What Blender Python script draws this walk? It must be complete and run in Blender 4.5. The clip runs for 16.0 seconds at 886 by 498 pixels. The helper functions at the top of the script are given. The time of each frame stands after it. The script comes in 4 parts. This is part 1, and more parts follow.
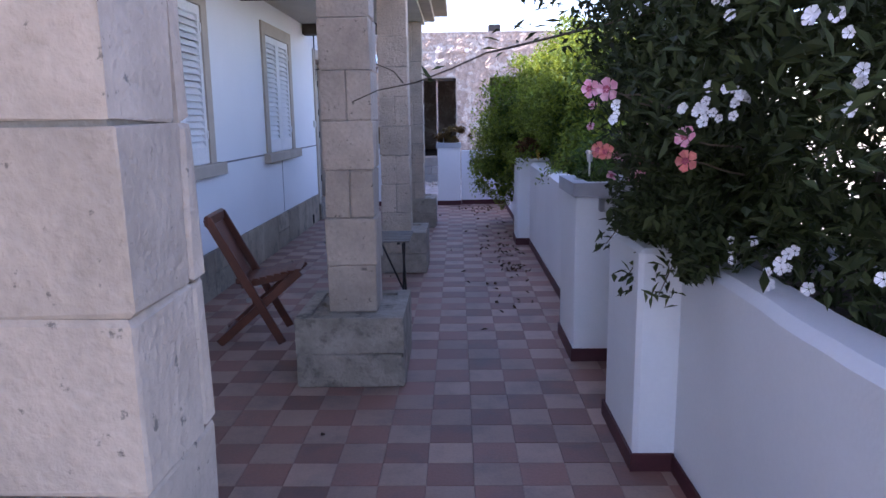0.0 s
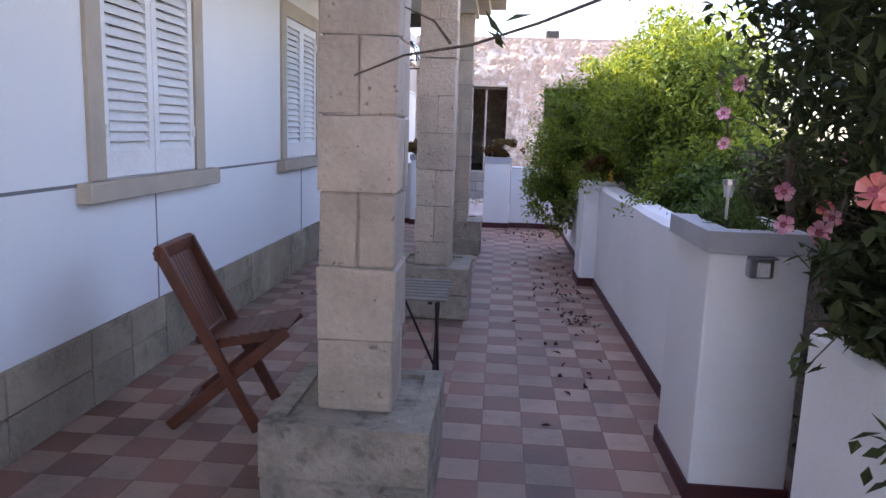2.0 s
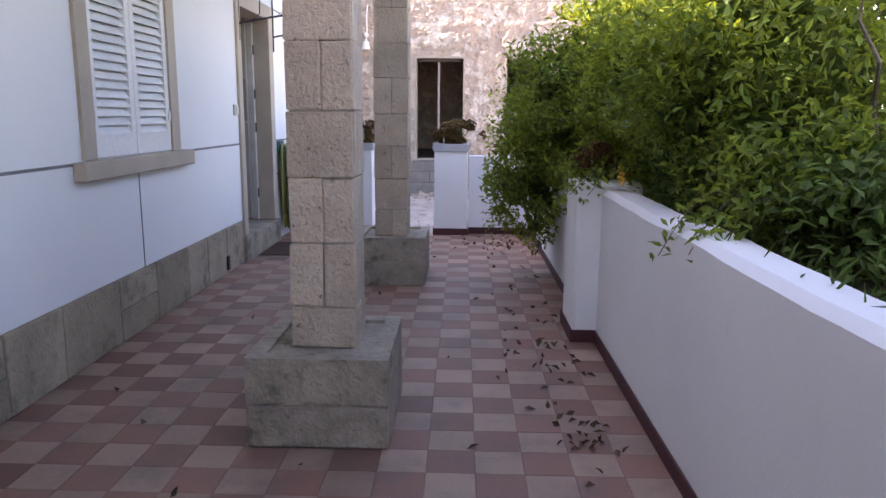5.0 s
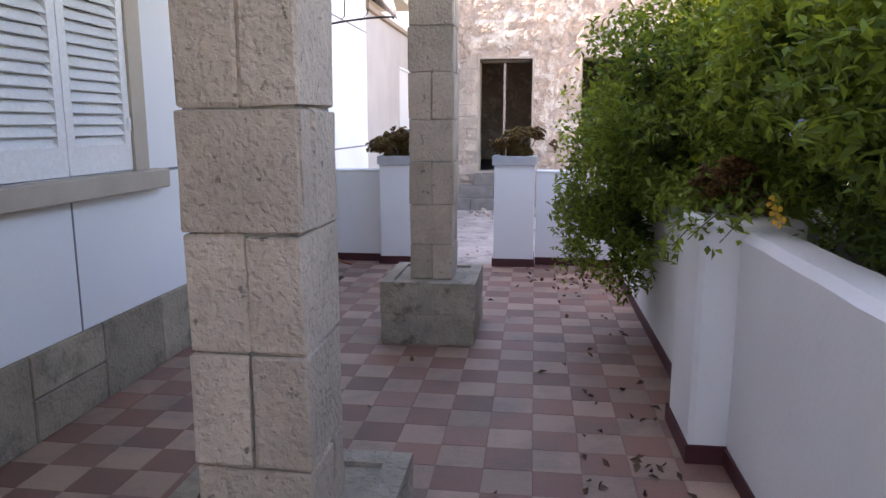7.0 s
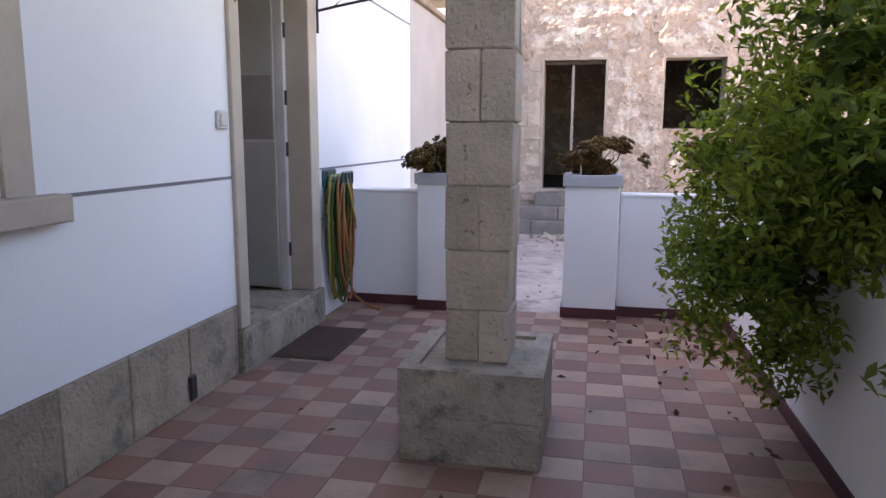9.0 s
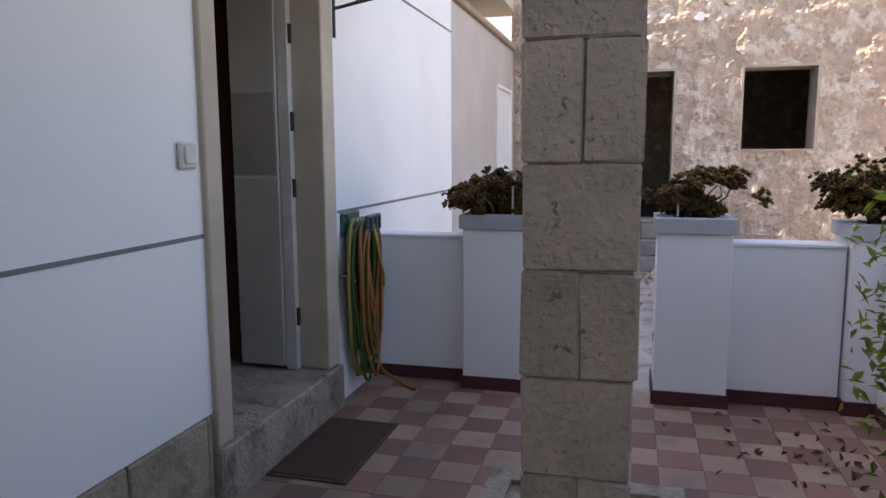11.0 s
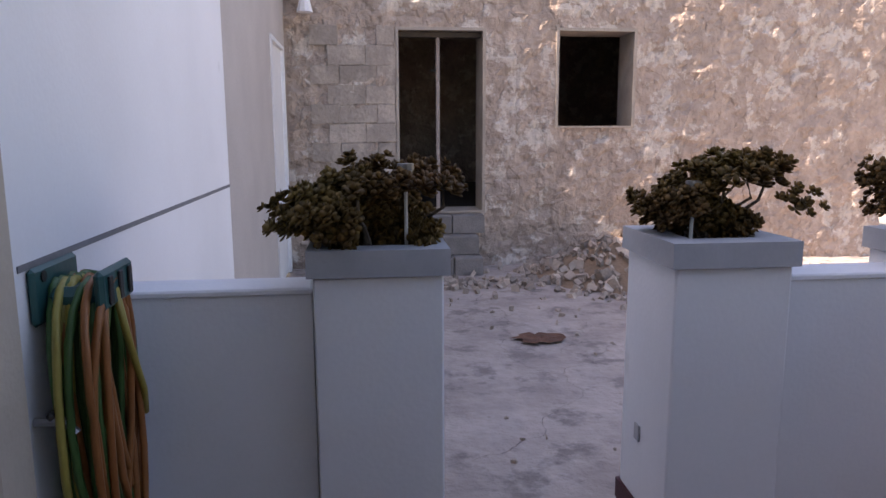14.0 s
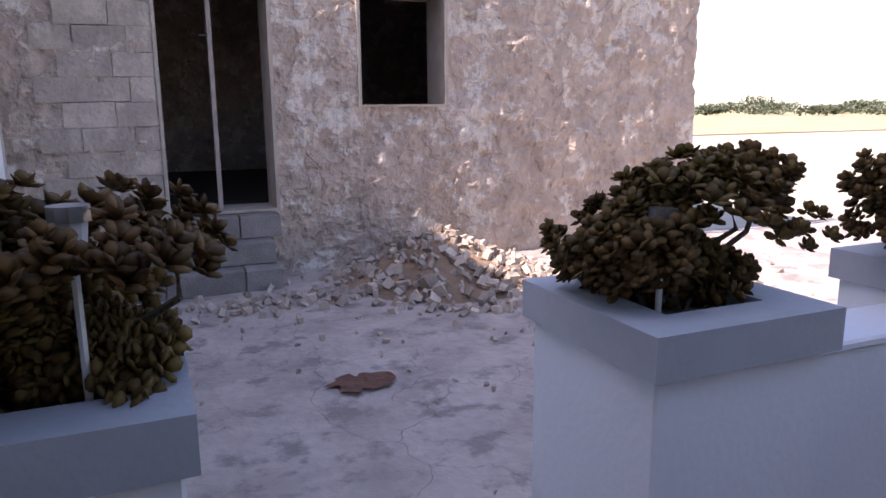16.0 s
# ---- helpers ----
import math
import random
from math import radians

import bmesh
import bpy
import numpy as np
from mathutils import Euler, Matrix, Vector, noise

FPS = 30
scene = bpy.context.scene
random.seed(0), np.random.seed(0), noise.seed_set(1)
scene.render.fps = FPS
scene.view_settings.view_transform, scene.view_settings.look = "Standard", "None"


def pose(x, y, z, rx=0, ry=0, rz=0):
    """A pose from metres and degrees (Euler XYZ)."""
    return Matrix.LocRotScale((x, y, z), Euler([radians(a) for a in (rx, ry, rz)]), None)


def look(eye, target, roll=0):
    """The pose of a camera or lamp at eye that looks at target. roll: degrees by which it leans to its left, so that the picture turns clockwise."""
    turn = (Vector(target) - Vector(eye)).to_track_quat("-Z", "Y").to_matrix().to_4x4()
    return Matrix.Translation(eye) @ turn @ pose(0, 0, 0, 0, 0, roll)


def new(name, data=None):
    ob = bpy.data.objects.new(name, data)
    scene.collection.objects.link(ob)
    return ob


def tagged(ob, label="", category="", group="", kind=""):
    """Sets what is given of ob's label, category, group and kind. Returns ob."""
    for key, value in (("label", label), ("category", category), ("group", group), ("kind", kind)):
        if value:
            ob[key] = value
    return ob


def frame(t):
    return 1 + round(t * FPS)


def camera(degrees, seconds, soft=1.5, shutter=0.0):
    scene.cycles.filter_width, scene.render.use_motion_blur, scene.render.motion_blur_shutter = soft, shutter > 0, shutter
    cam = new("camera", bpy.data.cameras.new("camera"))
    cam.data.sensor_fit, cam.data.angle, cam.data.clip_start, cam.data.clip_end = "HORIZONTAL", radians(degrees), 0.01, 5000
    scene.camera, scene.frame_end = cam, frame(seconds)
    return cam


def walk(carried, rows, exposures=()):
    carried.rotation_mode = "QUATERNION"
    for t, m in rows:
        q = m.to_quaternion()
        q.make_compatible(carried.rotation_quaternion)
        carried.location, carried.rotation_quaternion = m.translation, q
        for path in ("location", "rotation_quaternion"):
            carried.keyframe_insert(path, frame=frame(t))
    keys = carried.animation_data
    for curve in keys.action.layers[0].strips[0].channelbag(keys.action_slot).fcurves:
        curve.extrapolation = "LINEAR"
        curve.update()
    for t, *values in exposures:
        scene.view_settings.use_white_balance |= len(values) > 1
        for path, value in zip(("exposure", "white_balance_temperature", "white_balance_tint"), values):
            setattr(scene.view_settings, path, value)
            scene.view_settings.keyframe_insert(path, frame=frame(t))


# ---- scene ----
cam = camera(64.4, 16.0)
PATH = [
    (0, (0.637, 0.424, 1.47), (0.593, 2.39, 1.107), -0.8),
    (0.5, (0.668, 0.744, 1.46), (0.521, 2.69, 1.024), 2.7),
    (1, (0.622, 1.107, 1.466), (0.544, 3.058, 1.032), 0.9),
    (1.5, (0.6, 1.52, 1.439), (0.448, 3.487, 1.111), 1.8),
    (2, (0.531, 1.883, 1.423), (0.379, 3.85, 1.094), 1.9),
    (2.5, (0.51, 2.316, 1.428), (0.454, 4.285, 1.086), -0.5),
    (3, (0.559, 2.74, 1.424), (0.532, 4.707, 1.064), 1.4),
    (3.5, (0.567, 3.178, 1.431), (0.802, 5.119, 1.008), -0.9),
    (4, (0.624, 3.532, 1.417), (0.704, 5.476, 0.953), -0.8),
    (4.2, (0.612, 3.693, 1.407), (0.62, 5.65, 0.993), 1.2),
    (6.3, (0.652, 5.291, 1.382), (0.516, 7.257, 1.044), -1.5),
    (6.5, (0.653, 5.425, 1.372), (0.53, 7.394, 1.045), -0.7),
    (7, (0.672, 5.802, 1.374), (0.421, 7.755, 1.024), -0.0),
    (7.5, (0.63, 6.217, 1.363), (0.51, 8.183, 1.018), -1.4),
    (8, (0.655, 6.576, 1.354), (0.333, 8.525, 1.046), 1.5),
    (8.5, (0.657, 6.982, 1.347), (0.32, 8.923, 0.999), 0.8),
    (8.7, (0.598, 7.127, 1.341), (0.219, 9.064, 1.019), 1.0),
    (10.8, (0.21, 8.403, 1.391), (-0.285, 10.318, 1.094), -1.8),
    (11, (0.152, 8.506, 1.423), (-0.365, 10.419, 1.157), -0.3),
    (11.5, (-0.073, 8.781, 1.432), (-0.376, 10.741, 1.177), -1.5),
    (12, (-0.27, 9.124, 1.418), (-0.535, 11.09, 1.167), -0.9),
    (12.5, (-0.434, 9.465, 1.433), (-0.666, 11.433, 1.163), -0.0),
    (13, (-0.597, 9.794, 1.448), (-0.578, 11.78, 1.212), -3.1),
    (13.5, (-0.634, 10.137, 1.425), (-0.629, 12.123, 1.188), -0.5),
    (14, (-0.669, 10.508, 1.409), (-0.449, 12.469, 1.081), -0.2),
    (14.5, (-0.638, 10.800, 1.412), (-0.213, 12.715, 1.020), -1.6),
    (15, (-0.566, 11.065, 1.426), (-0.125, 12.970, 1.006), 0.3),
    (15.5, (-0.530, 11.408, 1.440), (0.091, 13.256, 0.997), -1.6),
    (16, (-0.449, 11.701, 1.427), (0.311, 13.509, 1.036), -0.5),
]
walk(cam, [(t, look(eye, target, roll)) for t, eye, target, roll in PATH],
     [(0, 2.08, 5900, 32), (0.5, 2.82, 6100, 30), (1.0, 2.95, 6300, 29), (1.5, 2.9, 6600, 29), (2.0, 2.52, 6900, 29), (2.5, 2.47, 7100, 28), (3.5, 2.28, 7500, 28), (4.0, 2.58, 7600, 29),
      (7, 2.63, 7900, 24), (8.7, 2.53, 8000, 27), (11, 1.82, 8100, 23), (11.5, 1.65, 8100, 24), (12.5, 1.84, 8200, 25), (14, 1.43, 7700, 28), (16, 1.34, 6750, 29)])

# ---- light ----
SUN_UP, SUN_FROM = 47.0, 180.5          # degrees up, and round from +x
world = bpy.data.worlds.new("sky")
scene.world = world
world.use_nodes = True
wn = world.node_tree.nodes
sky = wn.new("ShaderNodeTexSky")
sky.sky_type = "NISHITA"
sky.sun_disc = False
sky.sun_elevation = radians(SUN_UP)
sky.sun_rotation = radians(90 - SUN_FROM)
sky.dust_density = 1.0
world.node_tree.links.new(sky.outputs[0], wn["Background"].inputs[0])
wn["Background"].inputs[1].default_value = 0.15
sun_lamp = bpy.data.lights.new("sun", "SUN")
sun_lamp.energy, sun_lamp.angle, sun_lamp.color = 4.5, radians(0.6), (1.0, 0.94, 0.84)
sun = new("sun", sun_lamp)
sa, se = radians(SUN_FROM), radians(SUN_UP)
sun.matrix_world = look((20 * math.cos(sa) * math.cos(se), 20 * math.sin(sa) * math.cos(se), 20 * math.sin(se)), (0, 0, 0))


# ---- materials ----
def mat(name, col, col2=None, rough=0.85, scale=6.0, fine=60.0, bump=0.2, metal=0.0, island=0.0, spots=None, detail=6.0, lo=0.35, hi=0.65, grainy=0.16, lumps=None, pits=None, cracks=None):
    """Two colours mixed by a coarse and a fine noise at world size, with fine relief."""
    m = bpy.data.materials.new(name)
    m.use_nodes = True
    n, l = m.node_tree.nodes, m.node_tree.links
    b = n["Principled BSDF"]
    b.inputs["Roughness"].default_value = rough
    b.inputs["Metallic"].default_value = metal
    geo = n.new("ShaderNodeNewGeometry")
    coarse = n.new("ShaderNodeTexNoise")
    coarse.inputs["Scale"].default_value = scale
    coarse.inputs["Detail"].default_value = detail
    grain = n.new("ShaderNodeTexNoise")
    grain.inputs["Scale"].default_value = fine
    grain.inputs["Detail"].default_value = 4
    l.new(geo.outputs["Position"], coarse.inputs["Vector"])
    l.new(geo.outputs["Position"], grain.inputs["Vector"])
    ramp = n.new("ShaderNodeMapRange")
    ramp.inputs[1].default_value, ramp.inputs[2].default_value = lo, hi
    l.new(coarse.outputs["Fac"], ramp.inputs[0])
    mix = n.new("ShaderNodeMix")
    mix.data_type = "RGBA"
    mix.inputs[6].default_value = (*col, 1)
    mix.inputs[7].default_value = (*(col2 or [c * 0.8 for c in col]), 1)
    l.new(ramp.outputs[0], mix.inputs[0])
    out = mix.outputs[2]
    if spots:
        sp = n.new("ShaderNodeTexNoise")
        sp.inputs["Scale"].default_value = spots[1]
        sp.inputs["Detail"].default_value = 8
        sp.inputs["Roughness"].default_value = 0.65
        l.new(geo.outputs["Position"], sp.inputs["Vector"])
        r2 = n.new("ShaderNodeMapRange")
        r2.inputs[1].default_value, r2.inputs[2].default_value = spots[2], spots[3]
        l.new(sp.outputs["Fac"], r2.inputs[0])
        m2 = n.new("ShaderNodeMix")
        m2.data_type = "RGBA"
        l.new(r2.outputs[0], m2.inputs[0])
        l.new(out, m2.inputs[6])
        m2.inputs[7].default_value = (*spots[0], 1)
        out = m2.outputs[2]
    heights = []
    if pits:                      # (scale, depth, tint): worm-eaten hollows
        pn = n.new("ShaderNodeTexNoise")
        pn.inputs["Scale"].default_value = pits[0]
        pn.inputs["Detail"].default_value = 3
        pn.inputs["Distortion"].default_value = 0.15
        l.new(geo.outputs["Position"], pn.inputs["Vector"])
        pr = n.new("ShaderNodeMapRange")
        pr.inputs[1].default_value, pr.inputs[2].default_value = 0.36, 0.50
        l.new(pn.outputs["Fac"], pr.inputs[0])
        heights.append((pr.outputs[0], pits[1]))
        pt = n.new("ShaderNodeMapRange")
        pt.inputs[3].default_value = pits[2]
        l.new(pr.outputs[0], pt.inputs[0])
        pm = n.new("ShaderNodeMix")
        pm.data_type, pm.blend_type = "RGBA", "MULTIPLY"
        pm.inputs[0].default_value = 1
        l.new(out, pm.inputs[6])
        l.new(pt.outputs[0], pm.inputs[7])
        out = pm.outputs[2]
    if cracks:                    # (scale, width, depth, tint): wandering cracks and flake edges
        wn2 = n.new("ShaderNodeTexNoise")
        wn2.inputs["Scale"].default_value = cracks[0] * 1.7
        wn2.inputs["Detail"].default_value = 5
        l.new(geo.outputs["Position"], wn2.inputs["Vector"])
        wm = n.new("ShaderNodeVectorMath")
        wm.operation = "MULTIPLY_ADD"
        wm.inputs[1].default_value = (0.9 / cracks[0],) * 3
        l.new(wn2.outputs["Color"], wm.inputs[0])
        l.new(geo.outputs["Position"], wm.inputs[2])
        vo = n.new("ShaderNodeTexVoronoi")
        vo.feature = "DISTANCE_TO_EDGE"
        vo.inputs["Scale"].default_value = cracks[0]
        l.new(wm.outputs[0], vo.inputs["Vector"])
        cr = n.new("ShaderNodeMapRange")
        cr.inputs[2].default_value = cracks[1]
        l.new(vo.outputs["Distance"], cr.inputs[0])
        heights.append((cr.outputs[0], cracks[2]))
        ct = n.new("ShaderNodeMapRange")
        ct.inputs[3].default_value = cracks[3]
        l.new(cr.outputs[0], ct.inputs[0])
        cm = n.new("ShaderNodeMix")
        cm.data_type, cm.blend_type = "RGBA", "MULTIPLY"
        cm.inputs[0].default_value = 1
        l.new(out, cm.inputs[6])
        l.new(ct.outputs[0], cm.inputs[7])
        out = cm.outputs[2]
    g = n.new("ShaderNodeMapRange")
    g.inputs[3].default_value, g.inputs[4].default_value = 1 - grainy, 1 + grainy
    l.new(grain.outputs["Fac"], g.inputs[0])
    mul = n.new("ShaderNodeMix")
    mul.data_type, mul.blend_type = "RGBA", "MULTIPLY"
    mul.inputs[0].default_value = 1
    l.new(out, mul.inputs[6])
    l.new(g.outputs[0], mul.inputs[7])
    out = mul.outputs[2]
    if island:
        src = n.new("ShaderNodeObjectInfo").outputs["Random"]
        add = n.new("ShaderNodeMath")
        add.operation = "ADD"
        l.new(src, add.inputs[0])
        l.new(geo.outputs["Random Per Island"], add.inputs[1])
        fr = n.new("ShaderNodeMath")
        fr.operation = "FRACT"
        l.new(add.outputs[0], fr.inputs[0])
        ir = n.new("ShaderNodeMapRange")
        ir.inputs[3].default_value, ir.inputs[4].default_value = 1 - island, 1 + island
        l.new(fr.outputs[0], ir.inputs[0])
        mi = n.new("ShaderNodeMix")
        mi.data_type, mi.blend_type = "RGBA", "MULTIPLY"
        mi.inputs[0].default_value = 1
        l.new(out, mi.inputs[6])
        l.new(ir.outputs[0], mi.inputs[7])
        out = mi.outputs[2]
    l.new(out, b.inputs["Base Color"])
    if bump:
        bp = n.new("ShaderNodeBump")
        bp.inputs["Strength"].default_value = bump
        bp.inputs["Distance"].default_value = 0.02
        l.new(grain.outputs["Fac"], bp.inputs["Height"])
        l.new(bp.outputs[0], b.inputs["Normal"])
        if lumps:
            ln = n.new("ShaderNodeTexNoise")
            ln.inputs["Scale"].default_value = lumps[0]
            ln.inputs["Detail"].default_value = 5
            ln.inputs["Roughness"].default_value = 0.6
            l.new(geo.outputs["Position"], ln.inputs["Vector"])
            b2 = n.new("ShaderNodeBump")
            b2.inputs["Strength"].default_value = lumps[1]
            b2.inputs["Distance"].default_value = lumps[2]
            l.new(ln.outputs["Fac"], b2.inputs["Height"])
            l.new(b2.outputs[0], bp.inputs["Normal"])
            bp = b2
        for h, depth in heights:
            b3 = n.new("ShaderNodeBump")
            b3.inputs["Strength"].default_value = 1.0
            b3.inputs["Distance"].default_value = depth
            l.new(h, b3.inputs["Height"])
            l.new(b3.outputs[0], bp.inputs["Normal"])
            bp = b3
    return m


def leaf_mat(name, col, col2, through_light=0.35, rough=0.45, passed=(1, 1, 1)):
    m = mat(name, col, col2, rough=rough, scale=2.5, fine=25, bump=0.0, island=0.45)
    n, l = m.node_tree.nodes, m.node_tree.links
    b = n["Principled BSDF"]
    b.inputs["Specular IOR Level"].default_value = 0.25
    t = n.new("ShaderNodeBsdfTranslucent")
    tint = n.new("ShaderNodeMix")
    tint.data_type, tint.blend_type = "RGBA", "MULTIPLY"
    tint.inputs[0].default_value = 1
    tint.inputs[7].default_value = (*passed, 1)
    l.new(b.inputs["Base Color"].links[0].from_socket, tint.inputs[6])
    l.new(tint.outputs[2], t.inputs[0])
    mx = n.new("ShaderNodeMixShader")
    mx.inputs[0].default_value = through_light
    l.new(b.outputs[0], mx.inputs[1])
    l.new(t.outputs[0], mx.inputs[2])
    l.new(mx.outputs[0], n["Material Output"].inputs[0])
    return m


def glass_mat(name):
    m = bpy.data.materials.new(name)
    m.use_nodes = True
    b = m.node_tree.nodes["Principled BSDF"]
    b.inputs["Base Color"].default_value = (0.75, 0.8, 0.78, 1)
    b.inputs["Roughness"].default_value = 0.03
    b.inputs["Transmission Weight"].default_value = 1.0
    b.inputs["IOR"].default_value = 1.5
    return m


M_WHITE = mat("white_paint", (0.80, 0.81, 0.83), (0.74, 0.75, 0.77), scale=1.3, fine=60, bump=0.07, grainy=0.03, spots=((0.60, 0.60, 0.60), 2.2, 0.66, 0.80))
M_WALL = mat("house_render", (0.80, 0.81, 0.82), (0.75, 0.765, 0.78), scale=0.9, fine=60, bump=0.05, grainy=0.03)
M_CAP = mat("grey_cap", (0.46, 0.47, 0.49), (0.38, 0.39, 0.41), scale=5, fine=60, bump=0.08, grainy=0.05)
M_SKIRT = mat("maroon_skirting", (0.085, 0.016, 0.02), (0.06, 0.014, 0.018), rough=0.6, scale=4, bump=0.1)
M_STONE = mat("column_limestone", (0.525, 0.42, 0.33), (0.42, 0.335, 0.263), scale=5, fine=48, bump=0.35, lumps=(30, 0.3, 0.015), pits=(13, 0.0015, 0.95), island=0.13, spots=((0.20, 0.165, 0.13), 26, 0.63, 0.68))
M_STONE_ROUGH = mat("pitted_limestone", (0.53, 0.42, 0.33), (0.43, 0.345, 0.27), scale=5, fine=48, bump=0.4, lumps=(30, 0.4, 0.02), pits=(58, 0.0026, 0.93), island=0.13, spots=((0.20, 0.165, 0.13), 26, 0.63, 0.68))
M_BASE = mat("pedestal_stone", (0.40, 0.335, 0.265), (0.28, 0.24, 0.19), scale=6, fine=60, bump=0.5, lumps=(14, 0.6, 0.03), pits=(26, 0.003, 0.88), spots=((0.11, 0.10, 0.08), 7, 0.54, 0.70))
M_MORTAR = mat("mortar", (0.30, 0.27, 0.23), scale=20, bump=0.4)
M_PLINTH = mat("plinth_stone", (0.37, 0.305, 0.225), (0.27, 0.222, 0.165), scale=3, fine=50, bump=0.5, island=0.18, pits=(22, 0.002, 0.92), spots=((0.14, 0.13, 0.10), 4.5, 0.52, 0.70))
M_FRAME = mat("stone_trim", (0.49, 0.425, 0.345), (0.42, 0.36, 0.295), scale=4, fine=80, bump=0.1, grainy=0.07)
M_TILE_A = mat("tile_buff", (0.355, 0.235, 0.175), (0.305, 0.197, 0.147), rough=0.6, scale=1.2, fine=80, bump=0.12, island=0.17, spots=((0.19, 0.14, 0.115), 3.1, 0.47, 0.72))
M_TILE_B = mat("tile_red", (0.25, 0.122, 0.09), (0.215, 0.103, 0.077), rough=0.6, scale=1.2, fine=80, bump=0.12, island=0.20, spots=((0.15, 0.10, 0.083), 3.1, 0.47, 0.72))
M_GROUT = mat("grout", (0.30, 0.20, 0.155), scale=20, bump=0.3)
M_SHUT = mat("shutter_paint", (0.80, 0.80, 0.80), (0.76, 0.76, 0.76), rough=0.5, scale=4, bump=0.05)
M_ALU = mat("white_frame", (0.62, 0.60, 0.57), rough=0.5, scale=4, bump=0.05)
# near-black colour paints the gloom behind the shutters and in the ruin
M_GLOOM = mat("dark_interior", (0.05, 0.04, 0.035), (0.03, 0.025, 0.022), scale=2)
M_ROOM_BROWN = mat("red_brown_wood", (0.16, 0.045, 0.032), (0.11, 0.03, 0.022), rough=0.6, scale=9)
M_GLASS = glass_mat("door_glass")
M_SOFFIT = mat("soffit_plaster", (0.55, 0.52, 0.45), (0.48, 0.45, 0.38), scale=2, bump=0.2)
M_BEAM = mat("dark_beam_wood", (0.075, 0.06, 0.045), (0.05, 0.04, 0.03), scale=8, bump=0.3)
M_TEAK = mat("oiled_wood", (0.135, 0.034, 0.014), (0.08, 0.020, 0.009), rough=0.45, scale=7, fine=110, bump=0.1)
M_IRON = mat("dark_iron", (0.02, 0.018, 0.017), rough=0.5, scale=20, bump=0.1)
M_SLAT = mat("grey_olive_slat", (0.185, 0.155, 0.125), (0.13, 0.11, 0.09), rough=0.6, scale=10)
M_CONC = mat("yard_concrete", (0.46, 0.39, 0.35), (0.345, 0.285, 0.255), scale=2.2, fine=14, bump=0.8, grainy=0.22, lumps=(5, 0.7, 0.06), cracks=(0.55, 0.003, 0.005, 0.86), spots=((0.25, 0.21, 0.19), 4.2, 0.53, 0.62))
M_GROUND = mat("dry_ground", (0.45, 0.40, 0.33), (0.36, 0.32, 0.24), scale=0.2, fine=6, bump=0.2)
M_FIELD = mat("dry_grass_field", (0.42, 0.345, 0.20), (0.30, 0.255, 0.14), scale=0.15, fine=2, bump=0.1)
M_RUIN = mat("crumbling_render", (0.475, 0.375, 0.305), (0.375, 0.293, 0.237), scale=3.2, fine=15, bump=1.0, grainy=0.30, lumps=(8, 0.9, 0.065), pits=(6, 0.012, 0.92), cracks=(2.6, 0.05, 0.006, 0.92), spots=((0.58, 0.51, 0.44), 4.0, 0.53, 0.58))
M_BLOCK = mat("concrete_block", (0.40, 0.335, 0.28), (0.32, 0.268, 0.225), scale=5, fine=30, bump=0.7, island=0.16, spots=((0.46, 0.385, 0.32), 4.0, 0.50, 0.60))
# block colour darkened to paint the shade on the step fronts
M_STEP = mat("grey_block", (0.235, 0.21, 0.195), (0.18, 0.163, 0.15), scale=8, fine=50, bump=0.5, island=0.12)
M_RUBBLE = mat("rubble_stone", (0.46, 0.37, 0.30), (0.34, 0.28, 0.23), scale=9, fine=40, bump=0.5, island=0.35)
M_EARTH = mat("brown_earth", (0.30, 0.20, 0.13), (0.22, 0.15, 0.10), scale=7, fine=40, bump=0.8)
M_SOIL = mat("planter_soil", (0.10, 0.075, 0.055), (0.06, 0.048, 0.036), scale=14, fine=60, bump=0.8)
M_MAT = mat("brown_coir", (0.095, 0.052, 0.038), (0.07, 0.038, 0.028), rough=0.95, scale=40, fine=200, bump=0.8)
M_HOSE_G = mat("green_hose", (0.045, 0.13, 0.035), rough=0.45, scale=6, bump=0.05)
M_HOSE_Y = mat("yellow_hose", (0.36, 0.30, 0.07), rough=0.45, scale=6, bump=0.05)
M_HOSE_O = mat("orange_hose", (0.33, 0.12, 0.035), rough=0.45, scale=6, bump=0.05)
M_TEAL = mat("teal_plastic", (0.012, 0.085, 0.085), rough=0.4, scale=6, bump=0.03)
M_STEEL = mat("brushed_steel", (0.40, 0.40, 0.41), rough=0.3, metal=0.9, scale=12, bump=0.05)
M_PLASTIC = mat("ivory_plastic", (0.72, 0.71, 0.66), rough=0.4, scale=6, bump=0.02)
M_LENS = mat("lamp_lens", (0.65, 0.66, 0.66), rough=0.25, scale=6, bump=0.02)
M_BARK = mat("bark", (0.12, 0.09, 0.06), (0.08, 0.06, 0.045), scale=12, bump=0.6)
M_LEAF_D = leaf_mat("dark_leaf", (0.062, 0.080, 0.027), (0.036, 0.050, 0.018), 0.28, 0.6)
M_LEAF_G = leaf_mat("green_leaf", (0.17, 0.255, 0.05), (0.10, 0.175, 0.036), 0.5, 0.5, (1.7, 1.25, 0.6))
# darker copy of green_leaf: paints shade inside the crown, also dulls the grass
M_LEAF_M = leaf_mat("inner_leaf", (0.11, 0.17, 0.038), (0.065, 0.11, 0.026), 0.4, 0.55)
M_LEAF_R = leaf_mat("reddish_leaf", (0.095, 0.080, 0.032), (0.050, 0.060, 0.022), 0.3, 0.5)
M_LEAF_J = leaf_mat("jade_leaf", (0.165, 0.108, 0.03), (0.115, 0.056, 0.018), 0.15, 0.65)
